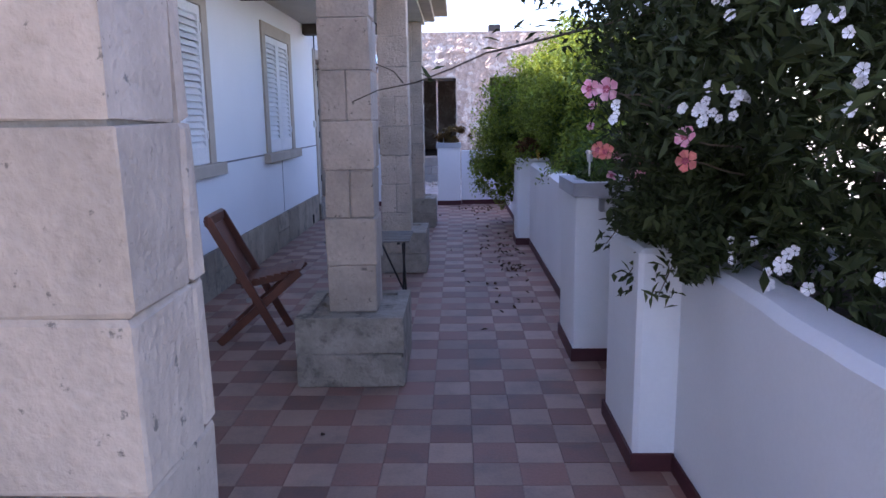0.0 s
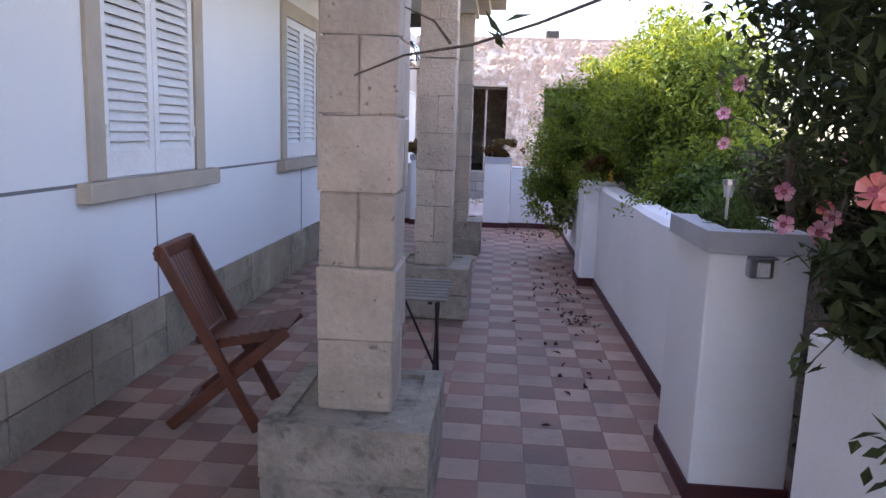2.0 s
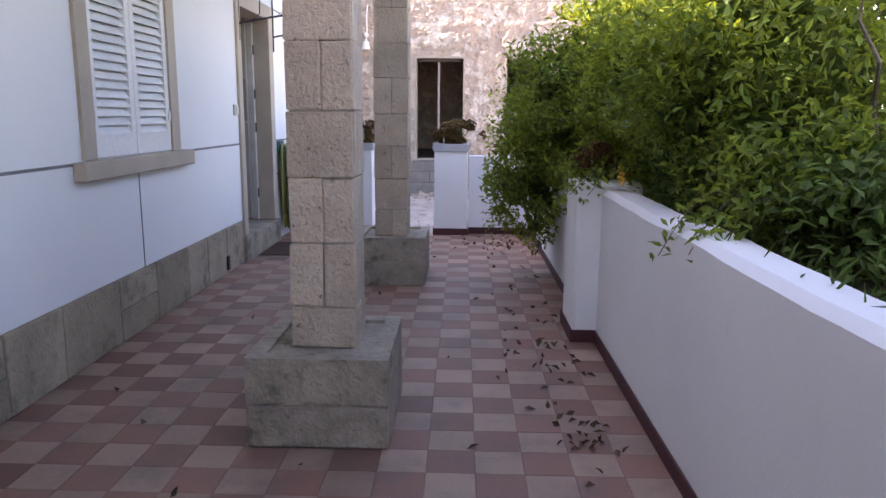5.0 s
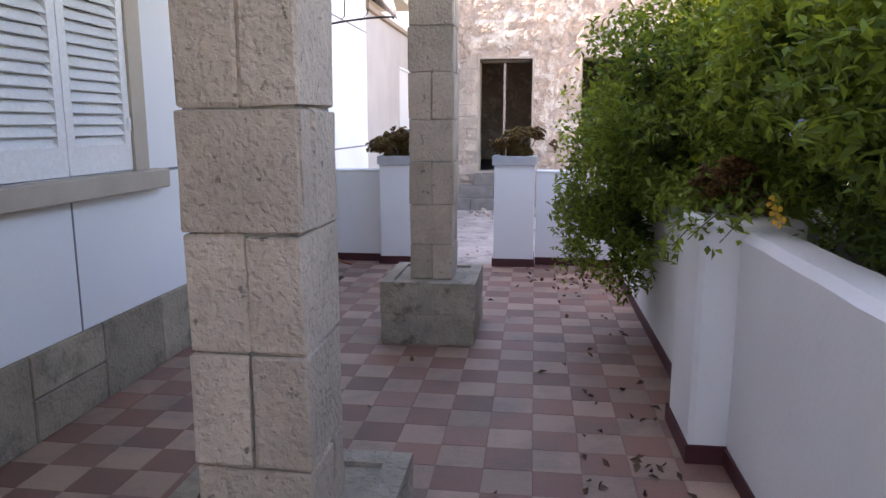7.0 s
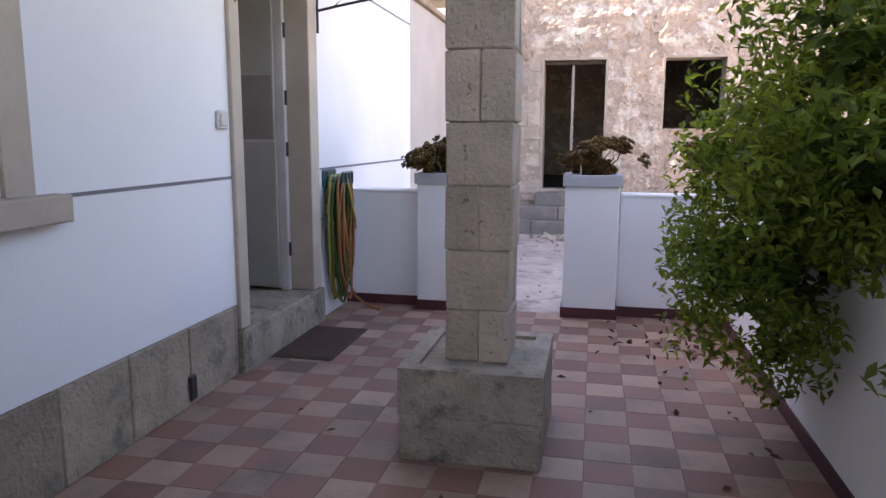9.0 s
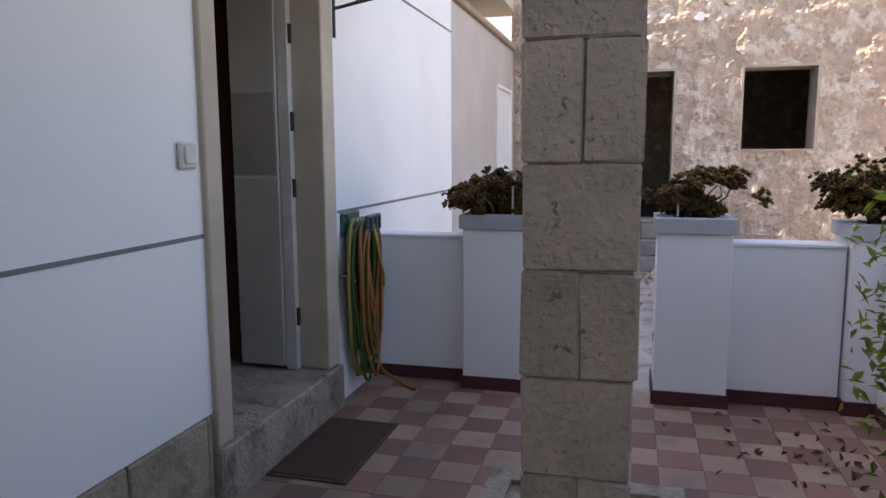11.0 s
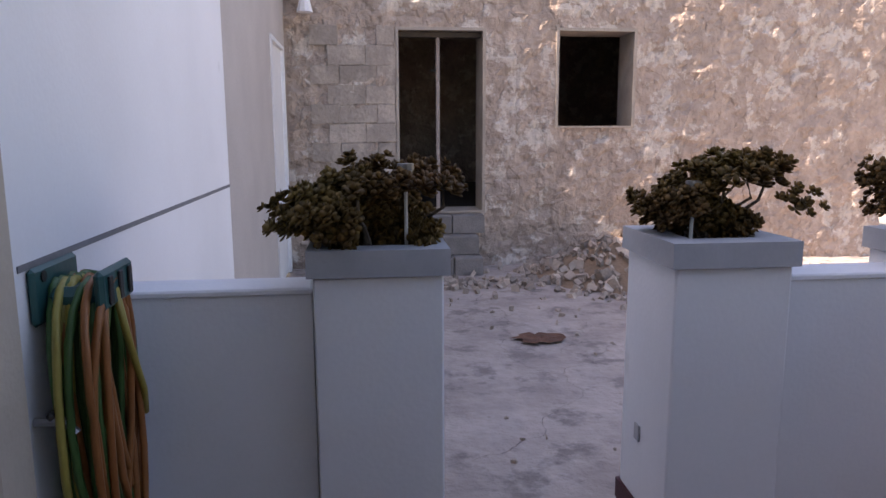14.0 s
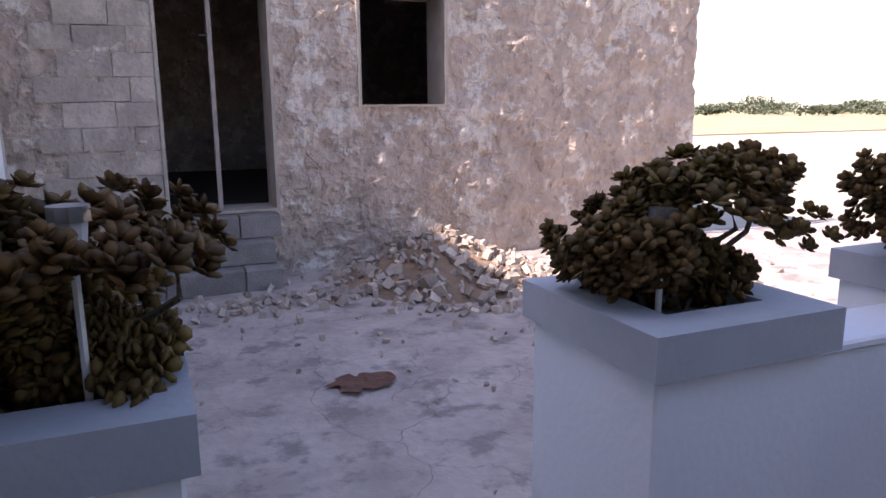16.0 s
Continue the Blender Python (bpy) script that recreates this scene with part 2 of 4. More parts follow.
# leaf colour paled towards grey to paint the haze of distance
M_LEAF_HAZE = leaf_mat("far_leaf", (0.13, 0.15, 0.09), (0.10, 0.12, 0.075), 0.2)
M_DEAD = mat("dead_leaf", (0.10, 0.055, 0.03), (0.07, 0.04, 0.025), rough=0.8, scale=20, island=0.4, bump=0.1)
M_PINK = mat("pink_petal", (0.76, 0.30, 0.42), (0.82, 0.50, 0.56), rough=0.6, scale=30, bump=0.0, island=0.15)
M_SALMON = mat("salmon_petal", (0.62, 0.15, 0.14), (0.70, 0.26, 0.22), rough=0.6, scale=30, bump=0.0, island=0.15)
M_THROAT = mat("rose_throat", (0.42, 0.07, 0.13), (0.50, 0.12, 0.16), rough=0.6, scale=30, bump=0.0)
M_PETAL = mat("white_petal", (0.85, 0.83, 0.82), (0.78, 0.76, 0.77), rough=0.6, scale=30, bump=0.0)
M_BLUE = mat("blue_petal", (0.35, 0.42, 0.80), rough=0.6, scale=30, bump=0.0)
M_YELLOW = mat("yellow_leaf", (0.70, 0.42, 0.04), rough=0.6, scale=30, bump=0.0)


# ---- mesh tools ----
def link(name, bm, material, parent=None, label="", smooth=False):
    me = bpy.data.meshes.new(name)
    bm.normal_update()
    bm.to_mesh(me)
    bm.free()
    me.materials.append(material)
    if smooth:
        for p in me.polygons:
            p.use_smooth = True
    ob = new(name, me)
    if parent:
        ob.parent = parent
    if label:
        ob["label"] = label
    return ob


def part(name, bm, material, parent, label="", smooth=False):
    return link(name, bm, material, parent, label, smooth)


def thing(name, label, category, group="", at=(0, 0, 0), rz=0):
    ob = new(name)
    ob.matrix_world = pose(*at, 0, 0, rz)
    ob.empty_display_size = 0.1
    return tagged(ob, label, category, group)


def setting(ob, label, category=""):
    return tagged(ob, label, category or ob.name.split("_")[0], kind="structure")


def box(x0, x1, y0, y1, z0, z1, bevel=0.0, bm=None, m=None, rough=0.0):
    """A box, with bevelled edges and, with rough, uneven corners."""
    b = bmesh.new()
    r = bmesh.ops.create_cube(b, size=1)
    for v in b.verts:
        v.co = Vector((x0 + (v.co.x + 0.5) * (x1 - x0), y0 + (v.co.y + 0.5) * (y1 - y0), z0 + (v.co.z + 0.5) * (z1 - z0)))
    if bevel:
        bmesh.ops.bevel(b, geom=list(b.edges), offset=bevel, segments=1, affect="EDGES")
    if rough:
        for v in b.verts:
            v.co += Vector((random.uniform(-1, 1), random.uniform(-1, 1), random.uniform(-1, 1))) * rough
    if m:
        b.transform(m)
    if bm is None:
        return b
    me = bpy.data.meshes.new("tmp")
    b.to_mesh(me)
    b.free()
    bm.from_mesh(me)
    bpy.data.meshes.remove(me)
    return bm


def tube(points, r, seg=6, bm=None, r1=None):
    """A tube along points, tapering from r to r1."""
    bm = bm or bmesh.new()
    pts = [Vector(p) for p in points]
    rings = []
    for i, p in enumerate(pts):
        d = (pts[min(i + 1, len(pts) - 1)] - pts[max(i - 1, 0)]).normalized()
        s = d.cross(Vector((0.13, 0.21, 1)) if abs(d.z) < 0.95 else Vector((1, 0.1, 0))).normalized()
        u = d.cross(s)
        rr = r + ((r if r1 is None else r1) - r) * i / max(1, len(pts) - 1)
        rings.append([bm.verts.new(p + s * rr * math.cos(a) + u * rr * math.sin(a)) for a in [k * math.tau / seg for k in range(seg)]])
    for a, b in zip(rings, rings[1:]):
        for k in range(seg):
            bm.faces.new((a[k], a[(k + 1) % seg], b[(k + 1) % seg], b[k]))
    bm.faces.new(rings[0][::-1])
    bm.faces.new(rings[-1])
    return bm


def cells(xs, ys, zs, empty):
    """A solid of cells between the given planes, without those whose middle is in an empty box."""
    bm = bmesh.new()
    nx, ny, nz = len(xs) - 1, len(ys) - 1, len(zs) - 1

    def solid(i, j, k):
        if not (0 <= i < nx and 0 <= j < ny and 0 <= k < nz):
            return False
        c = ((xs[i] + xs[i + 1]) / 2, (ys[j] + ys[j + 1]) / 2, (zs[k] + zs[k + 1]) / 2)
        return not any(e[0] < c[0] < e[1] and e[2] < c[1] < e[3] and e[4] < c[2] < e[5] for e in empty)

    cache = {}

    def vert(i, j, k):
        if (i, j, k) not in cache:
            cache[i, j, k] = bm.verts.new((xs[i], ys[j], zs[k]))
        return cache[i, j, k]

    for i in range(nx):
        for j in range(ny):
            for k in range(nz):
                if not solid(i, j, k):
                    continue
                for d, q in (((-1, 0, 0), ((0, 0, 0), (0, 0, 1), (0, 1, 1), (0, 1, 0))), ((1, 0, 0), ((1, 0, 0), (1, 1, 0), (1, 1, 1), (1, 0, 1))),
                             ((0, -1, 0), ((0, 0, 0), (1, 0, 0), (1, 0, 1), (0, 0, 1))), ((0, 1, 0), ((0, 1, 0), (0, 1, 1), (1, 1, 1), (1, 1, 0))),
                             ((0, 0, -1), ((0, 0, 0), (0, 1, 0), (1, 1, 0), (1, 0, 0))), ((0, 0, 1), ((0, 0, 1), (1, 0, 1), (1, 1, 1), (0, 1, 1)))):
                    if not solid(i + d[0], j + d[1], k + d[2]):
                        bm.faces.new([vert(i + a, j + b, k + c) for a, b, c in q])
    return bm


def quads(name, verts, faces, material, parent=None, label="", smooth=False):
    me = bpy.data.meshes.new(name)
    me.from_pydata(verts, [], faces)
    me.materials.append(material)
    if smooth:
        for p in me.polygons:
            p.use_smooth = True
    ob = new(name, me)
    if parent:
        ob.parent = parent
    if label:
        ob["label"] = label
    return ob


def leaves(name, centres, length, width, material, parent, rng, droop=0.3, label="", fold=0.25):
    """Folded pointed leaves at the centres, each its own way."""
    n = len(centres)
    c = np.asarray(centres)
    ang = rng.uniform(0, math.tau, n)
    pitch = rng.normal(-droop, 0.55, n)
    d = np.stack([np.cos(ang) * np.cos(pitch), np.sin(ang) * np.cos(pitch), np.sin(pitch)], 1)
    side = np.cross(d, rng.normal(0, 0.5, (n, 3)) + np.array([0, 0, 1.0]))
    side /= np.linalg.norm(side, axis=1)[:, None] + 1e-9
    up = np.cross(side, d)
    L = (length * rng.uniform(0.6, 1.25, n))[:, None]
    W = (width * rng.uniform(0.7, 1.2, n))[:, None]
    base, tip = c - d * L * 0.5, c + d * L * 0.5 - up * L * 0.12
    mid = c + d * L * -0.03
    a, b = mid + side * W + up * W * fold, mid - side * W + up * W * fold
    v = np.stack([base, a, tip, b], 1).reshape(-1, 3)
    f = []
    for i in range(n):
        k = 4 * i
        f += [(k, k + 1, k + 2), (k, k + 2, k + 3)]
    ob = quads(name, v.tolist(), f, material, parent, label)
    ob["kind"] = "stuff"
    return ob


# ---- ground, yard, terrace floor ----
TILE, TILE_Y, TX, TY = 0.1965, 0.1923, 0.496, 4.22
PAVE_X0, PAVE_X1, PAVE_Y0, PAVE_Y1 = -1.504, 1.696, -1.18, 12.62

bm = bmesh.new()
bmesh.ops.create_grid(bm, x_segments=2, y_segments=2, size=1800)
bmesh.ops.translate(bm, verts=bm.verts, vec=(0, 0, -0.30))
setting(link("ground", bm, M_GROUND), "pale dry earth stretching away to the fields", "ground")
bm = bmesh.new()
gx, gy = 40, 26
grid = [[bm.verts.new((-1.45 + 9.5 * i / gx, 12.62 + 5.7 * j / gy, -0.05 + 0.018 * noise.noise((i * 0.55, j * 0.55, 0)) - 0.05 * max(0, i / gx - 0.62))) for j in range(gy + 1)] for i in range(gx + 1)]
for i in range(gx):
    for j in range(gy):
        bm.faces.new((grid[i][j], grid[i + 1][j], grid[i + 1][j + 1], grid[i][j + 1]))
setting(link("pavement", bm, M_CONC, smooth=True), "worn cracked pale concrete yard before the ruin", "yard")
setting(link("floor", box(PAVE_X0, PAVE_X1, PAVE_Y0, PAVE_Y1, -0.5, -0.0015), M_GROUT), "terrace floor of chequered buff and red tiles", "floor")
setting(link("field", box(25, 700, 45, 600, -0.6, -0.22), M_FIELD), "yellow-green dry grass field beyond the yard", "field")

# ---- house ----
HX, HT = -1.45, 0.35
WIN = (5.80, 8.80)
WH, WZ0, WZ1 = 0.53, 1.13, 2.40
DY0, DY1, DZ0, DZ1 = 10.99, 11.96, 0.25, 2.36
ys = sorted([-3.0, 12.115, DY0 - 0.07, DY1 + 0.1] + [w + s * WH for w in WIN for s in (-1, 1)])
empty = [(-9, 9, w - WH, w + WH, WZ0, WZ1) for w in WIN] + [(-9, 9, DY0, DY1, DZ0, DZ1)]
house = setting(link("wall_house", cells([HX - HT, HX], ys, sorted([0.40, WZ0, WZ1, DZ1 + 0.1, 3.3]), empty[:2] + [(-9, 9, DY0 - 0.07, DY1 + 0.1, 0, DZ1 + 0.1)]), M_WALL), "white rendered house wall with dark strips for the shade of its grooves", "wall")
GY = 1.115
# dark strips laid on the wall draw the shade of uncut grooves
M_GROOVE_SHADE = mat("groove_shadow_gap", (0.20, 0.20, 0.21), scale=5, bump=0.1)


def strip(name, y0, y1, z0, z1, proud=0.003, material=M_GROOVE_SHADE, parent=house):
    return part(name, box(HX - 0.002, HX + proud, y0, y1, z0, z1), material, parent)


for y0, y1 in ((-2.9, 5.05), (6.55, 8.05), (9.55, 10.88)):
    strip("groove", y0, y1, GY - 0.008, GY + 0.008)
for y in WIN:
    strip("groove", y - 0.005, y + 0.005, 0.40, 1.02)
strip("groove", 2.83, 2.84, 0.40, GY - 0.01)
wing = setting(link("wall_wing", cells([HX - HT, HX], [12.115, 14.75], [-0.06, 3.3], []), M_WHITE), "bright white rendered wall beyond the door", "wall")
for z in (GY - 0.01, 2.50):
    part("groove", box(HX - 0.002, HX + 0.003, 12.16, 14.745, z - 0.008, z + 0.008), M_GROOVE_SHADE, wing)
M_GREYR = mat("grey_render", (0.50, 0.46, 0.43), (0.44, 0.405, 0.38), scale=2, fine=60, bump=0.25)
shed = setting(link("wall_outbuilding", cells([HX - HT, HX], [14.752, 16.92, 17.95, 18.3], [-0.06, 2.26, 2.78], [(-9, 9, 16.92, 17.95, -1, 2.26)]), M_GREYR), "plain grey rendered outbuilding wall", "wall")
part("coping", box(HX - HT - 0.02, HX + 0.05, 14.76, 18.0, 2.784, 2.85, 0.01), mat("coping_clay", (0.36, 0.27, 0.20), scale=6), shed)
d = setting(new("door_2"), "white painted door of the outbuilding, closed", "door")
part("door_leaf", box(HX - 0.06, HX - 0.02, 16.96, 17.91, -0.03, 2.22, 0.004), M_SHUT, d)
part("door_frame", cells([HX - 0.10, HX + 0.012], [16.922, 16.96, 17.91, 17.948], [-0.04, 2.22, 2.257], [(-9, 9, 16.96, 17.91, -1, 2.22)]), M_SHUT, d)
# unseen blocks, added and sized to cast shade on terrace, shrubs and yard
setting(link("wall_tower", box(-8, -3.0, 0.4, 7.3, 3.46, 7.7), M_WALL), "unseen tall white block that shades the flowering shrub", "wall")
setting(link("wall_upper_middle", box(-8, -3.0, 7.302, 10.198, 3.46, 6.82), M_WALL), "unseen white block that shades the green shrub", "wall")
setting(link("wall_upper_storey", box(-8, -3.0, 10.2, 13.4, 3.46, 6.66), M_WALL), "unseen white block set back above the porch to shade the terrace end", "wall")
setting(link("wall_upper_wing", box(-8, -3.0, 13.402, 30, 3.46, 5.6), M_WALL), "unseen white block that sets the shade line in the yard", "wall")
setting(link("roof", box(-8, HX, -3, 18.4, 3.302, 3.45), M_SOFFIT), "flat plastered house roof", "roof")
bm = box(-8, HX - HT - 0.002, 14.76, 18.3, 2.70, 2.776)
setting(link("roof_outbuilding", bm, M_SOFFIT), "flat roof of the outbuilding", "roof")
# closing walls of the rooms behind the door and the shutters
setting(link("wall_room", cells([-3.7, -3.6, HX - HT - 0.002], [8.9, 9.0, 12.06, 12.11], [0.1, 0.24, 2.75, 2.8], [(-3.6, 9, 9.0, 12.06, 0.24, 2.75)]), M_ROOM_BROWN), "dim red-brown room behind the house door", "room")

# plinth of separate stones
plinth = setting(link("plinth", box(HX - HT, HX - 0.012, -3, 10.86, -0.3, 0.398), mat("pale_mortar", (0.48, 0.43, 0.36), scale=14, bump=0.4)), "low stone plinth along the house wall", "plinth")
y = -2.0
while y < 10.84:
    w = min(random.uniform(0.38, 0.62), 10.86 - y)
    if random.random() < 0.45 and w > 0.3:
        part("stone", box(HX - 0.014, HX + 0.012, y + 0.003, y + w - 0.003, 0.002, 0.195, 0.006, rough=0.002), M_PLINTH, plinth)
        part("stone", box(HX - 0.014, HX + 0.012, y + 0.003, y + w - 0.003, 0.201, 0.396, 0.006, rough=0.002), M_PLINTH, plinth)
    else:
        part("stone", box(HX - 0.014, HX + 0.012, y + 0.003, y + w - 0.003, 0.002, 0.396, 0.006, rough=0.002), M_PLINTH, plinth)
    y += w


# windows with louvred shutters
def window(name, yc):
    w = setting(new(name), "window with closed white louvred shutters in a stone surround", "window")
    o = 0.13
    part("window_frame", cells([HX - 0.05, HX + 0.022], [yc - WH - o, yc - WH, yc + WH, yc + WH + o], [WZ0, WZ1, WZ1 + o], [(-9, 9, yc - WH, yc + WH, 0, WZ1)]), M_FRAME, w, "plain grey-beige stone surround")
    part("window_sill", box(HX - 0.05, HX + 0.075, yc - 0.76, yc + 0.78, WZ0 - 0.105, WZ0 - 0.002, 0.008, rough=0.003), M_FRAME, w, "projecting stone sill")
    part("backing", box(HX - 0.20, HX - 0.17, yc - WH, yc + WH, WZ0, WZ1), M_GLOOM, w)
    for s in (-1, 1):
        a, b = (yc - WH + 0.006, yc - 0.004) if s < 0 else (yc + 0.004, yc + WH - 0.006)
        x0, x1 = HX - 0.035, HX + 0.008
        z0, z1 = WZ0 + 0.006, WZ1 - 0.006
        f = 0.055
        sh = part("shutter", cells([x0, x1], [a, a + f, b - f, b], [z0, z0 + 0.13, z1 - 0.07, z1], [(-9, 9, a + f, b - f, z0 + 0.13, z1 - 0.07)]), M_SHUT, w, "white louvred shutter leaf")
        nz = 20
        step = (z1 - 0.07 - z0 - 0.13) / nz
        base = None
        for k in range(nz):
            zc = z0 + 0.13 + (k + 0.5) * step
            if base is None:
                base = part("slat", box(-0.033, 0.033, a + f - 0.004, b - f + 0.004, -0.0035, 0.0035), M_SHUT, sh)
                ob = base
            else:
                ob = new("slat", base.data)
                ob.parent = sh
            ob.matrix_basis = pose(HX - 0.014, 0, zc, 0, 54, 0)
        yk = b - 0.02 if s > 0 else a + 0.02
        for z in (z0 + 0.2, z1 - 0.2):
            part("hinge", box(x1, x1 + 0.012, yk - 0.012, yk + 0.012, z, z + 0.07, 0.003), M_SHUT, sh)
    return w


window("window_1", WIN[0])
window("window_2", WIN[1])

# house door: stone jambs, step, glazed leaf half open
door = setting(new("door_1"), "glazed white-framed house door in a stone surround, ajar", "door")
part("jamb", box(HX - 0.20, HX + 0.025, 10.88, DY0, 0.252, DZ1 + 0.14, 0.006), M_FRAME, door, "stone door jamb")
part("jamb", box(HX - 0.34, HX + 0.02, DY1, 12.11, 0.252, DZ1 + 0.14, 0.006), M_FRAME, door, "stone door jamb")
part("lintel", box(HX - 0.20, HX + 0.02, DY0 + 0.001, DY1 - 0.001, DZ1, DZ1 + 0.14, 0.004), M_FRAME, door)
part("threshold", box(HX - HT - 0.3, HX + 0.045, 10.87, 12.112, -0.1, 0.25, 0.012, rough=0.003), M_BASE, door, "worn stone doorstep")
part("door_frame", box(-1.665, -1.60, DY1 - 0.045, DY1 - 0.001, 0.252, DZ1 - 0.002, 0.004), M_ALU, door, "white door frame post")
M_LEAF = mat("grey_green_panel", (0.44, 0.44, 0.39), (0.38, 0.38, 0.33), rough=0.35, scale=2.5, bump=0.05, grainy=0.04)
leaf = part("door_leaf", box(-1.935, -1.668, DY1 - 0.060, DY1 - 0.022, 0.275, 2.32, 0.004), M_LEAF, door, "grey door leaf opened inwards")
for z in (0.62, 1.02, 1.30, 1.78):
    part("rail", box(-1.93, -1.675, DY1 - 0.064, DY1 - 0.059, z, z + 0.012), M_ALU if z == 1.30 else M_LEAF, leaf)
part("panel", box(-1.925, -1.68, DY1 - 0.063, DY1 - 0.058, 1.32, 1.75), mat("leaf_glass_band", (0.33, 0.31, 0.27), rough=0.2, scale=2, bump=0.0), leaf, "darker glazed band")
# panel added near the doorway to show red-brown where the room renders black
part("inner_curtain", box(-2.02, -2.00, 10.95, 11.86, 0.26, 2.35, 0.004), M_ROOM_BROWN, door, "added red-brown panel standing in for the room behind")
for z in (0.50, 1.20, 1.55, 2.0):
    part("hinge", box(-1.600, -1.588, DY1 - 0.04, DY1 - 0.012, z, z + 0.10, 0.003), M_IRON, door)
mat_ob = thing("doormat", "flat brown coir doormat on the tiles by the step", "doormat")
part("mat_surface", box(-1.385, -1.03, 11.20, 11.88, 0.002, 0.016, 0.004), M_MAT, mat_ob)
part("border", cells([-1.40, -1.385, -1.03, -1.015], [11.185, 11.20, 11.88, 11.895], [0.002, 0.010], [(-1.385, -1.03, 11.20, 11.88, -1, 1)]), M_BEAM, mat_ob)

sw = thing("light_switch", "ivory plastic rocker switch on the white wall by the door", "switch")
part("plate", box(HX + 0.001, HX + 0.022, 10.735, 10.835, 1.375, 1.475, 0.008), M_PLASTIC, sw)
part("rocker", box(HX + 0.022, HX + 0.030, 10.752, 10.818, 1.392, 1.458, 0.004), M_PLASTIC, sw)
vent = thing("drain_spout", "small dark drain pipe stub in the plinth", "pipe")
part("pipe", box(HX + 0.013, HX + 0.03, 10.34, 10.40, 0.03, 0.16, 0.008), M_IRON, vent)

# porch roof
setting(link("ceiling", cells([HX, 0.20], [-3, 10.62], [2.76, 2.9], []), M_SOFFIT), "cream plastered porch soffit", "ceiling")
fascia = setting(new("cornice"), "moulded stone cornice along the porch edge", "cornice")
part("moulding", box(0.202, 0.34, -3, 10.62, 2.80, 2.87, 0.01), M_FRAME, fascia)
part("moulding", box(0.202, 0.52, -3, 10.68, 2.874, 2.95, 0.01), M_FRAME, fascia)
for y in (1.52, 4.47, 7.42, 10.35):
    bmw = thing("porch_beam", "dark wooden beam from the wall to the column", "beam", "porch beams")
    part("timber", box(HX + 0.002, 0.16, y - 0.09, y + 0.09, 2.62, 2.757, 0.01), M_BEAM, bmw)

# iron canopy over the door
aw = thing("door_canopy", "wrought iron canopy with curved brackets and clear sheet over the door", "canopy")
for y in (10.95, 12.13):
    pts = [(HX + 0.02 + 0.85 * math.sin(a), y, 2.28 + 0.55 * math.cos(a)) for a in [k * math.pi / 2 / 10 for k in range(11)]]
    low = [(HX + 0.02 + 0.85 * t, y, 2.20 + 0.10 * math.sin(t * math.pi / 2)) for t in [k / 8 for k in range(9)]]
    br = part("bracket", tube([(HX + 0.02, y, 2.05), (HX + 0.02, y, 2.83)], 0.010, 5), M_IRON, aw, "curled wrought iron bracket")
    part("rod", tube(pts, 0.010, 5), M_IRON, br)
    part("rod", tube(low, 0.010, 5), M_IRON, br)
    for t in (0.25, 0.5, 0.75):
        a = math.asin(min(0.99, t))
        part("rod", tube([(HX + 0.02 + 0.85 * (t - 0.10), y, 2.205 + 0.09 * t), (HX + 0.02 + 0.85 * (t - 0.02), y, 2.26 + 0.1 * t), (HX + 0.02 + 0.85 * t, y, 2.28 + 0.55 * math.cos(a))], 0.006, 5), M_IRON, br)
vs, fs = [], []
for k in range(11):
    a = k * math.pi / 2 / 10
    for y in (10.90, 12.18):
        vs.append((HX + 0.02 + 0.87 * math.sin(a), y, 2.285 + 0.57 * math.cos(a)))
for k in range(10):
    fs.append((2 * k, 2 * k + 1, 2 * k + 3, 2 * k + 2))
sheet = quads("sheet", vs, fs, M_GLASS, aw, "clear curved plastic sheet", True)
sheet.visible_shadow = False
sm = sheet.modifiers.new("thick", "SOLIDIFY")
sm.thickness = 0.004

# ---- columns ----
CX = 0.03


def column(yc, courses, seams, stone=M_STONE):
    """A square column of cut stone on a two-course stone pedestal with a raised rim."""
    c = thing("stone_column", "square pale limestone column on a rough stone pedestal", "column", "porch columns", (CX, yc, 0))
    part("core", box(-0.128, 0.128, -0.128, 0.128, 0.30, 2.757), M_MORTAR, c)
    b, dd = 0.30, 0.33
    part("pedestal_course", box(-b, b, -dd, dd, 0.001, 0.195, 0.010, rough=0.004), M_BASE, c)
    rim = 0.075
    part("pedestal_course", cells([-b, -b + rim, b - rim, b], [-dd, -dd + rim, dd - rim, dd], [0.200, 0.383, 0.40], [(-b + rim, b - rim, -dd + rim, dd - rim, 0.383, 1)]), M_BASE, c, "stone trough with a raised rim")
    zs = [0.384] + courses
    while zs[-1] < 2.5:
        zs.append(zs[-1] + 0.275)
    zs[-1] = 2.757
    for k, (z0, z1) in enumerate(zip(zs, zs[1:])):
        h = 0.14 + random.uniform(-0.004, 0.004)
        g = 0.0022
        s = seams[k] if k < len(seams) else k % 2
        if s:
            part("stone", box(-h, -0.002 + 0.005 * s, -h, h, z0 + g, z1 - g, 0.006, rough=0.004), stone, c)
            part("stone", box(0.002 + 0.005 * s, h, -h, h, z0 + g, z1 - g, 0.006, rough=0.004), stone, c)
        else:
            m = random.choice((-0.05, 0.04, 0.09))
            part("stone", box(-h, h, -h, m - 0.003, z0 + g, z1 - g, 0.006, rough=0.005), stone, c)
            part("stone", box(-h, h, m + 0.003, h, z0 + g, z1 - g, 0.006, rough=0.005), stone, c)
    return c


column(1.52, [0.65, 0.92, 1.195, 1.47], [0, 1, 0, 0, 0])
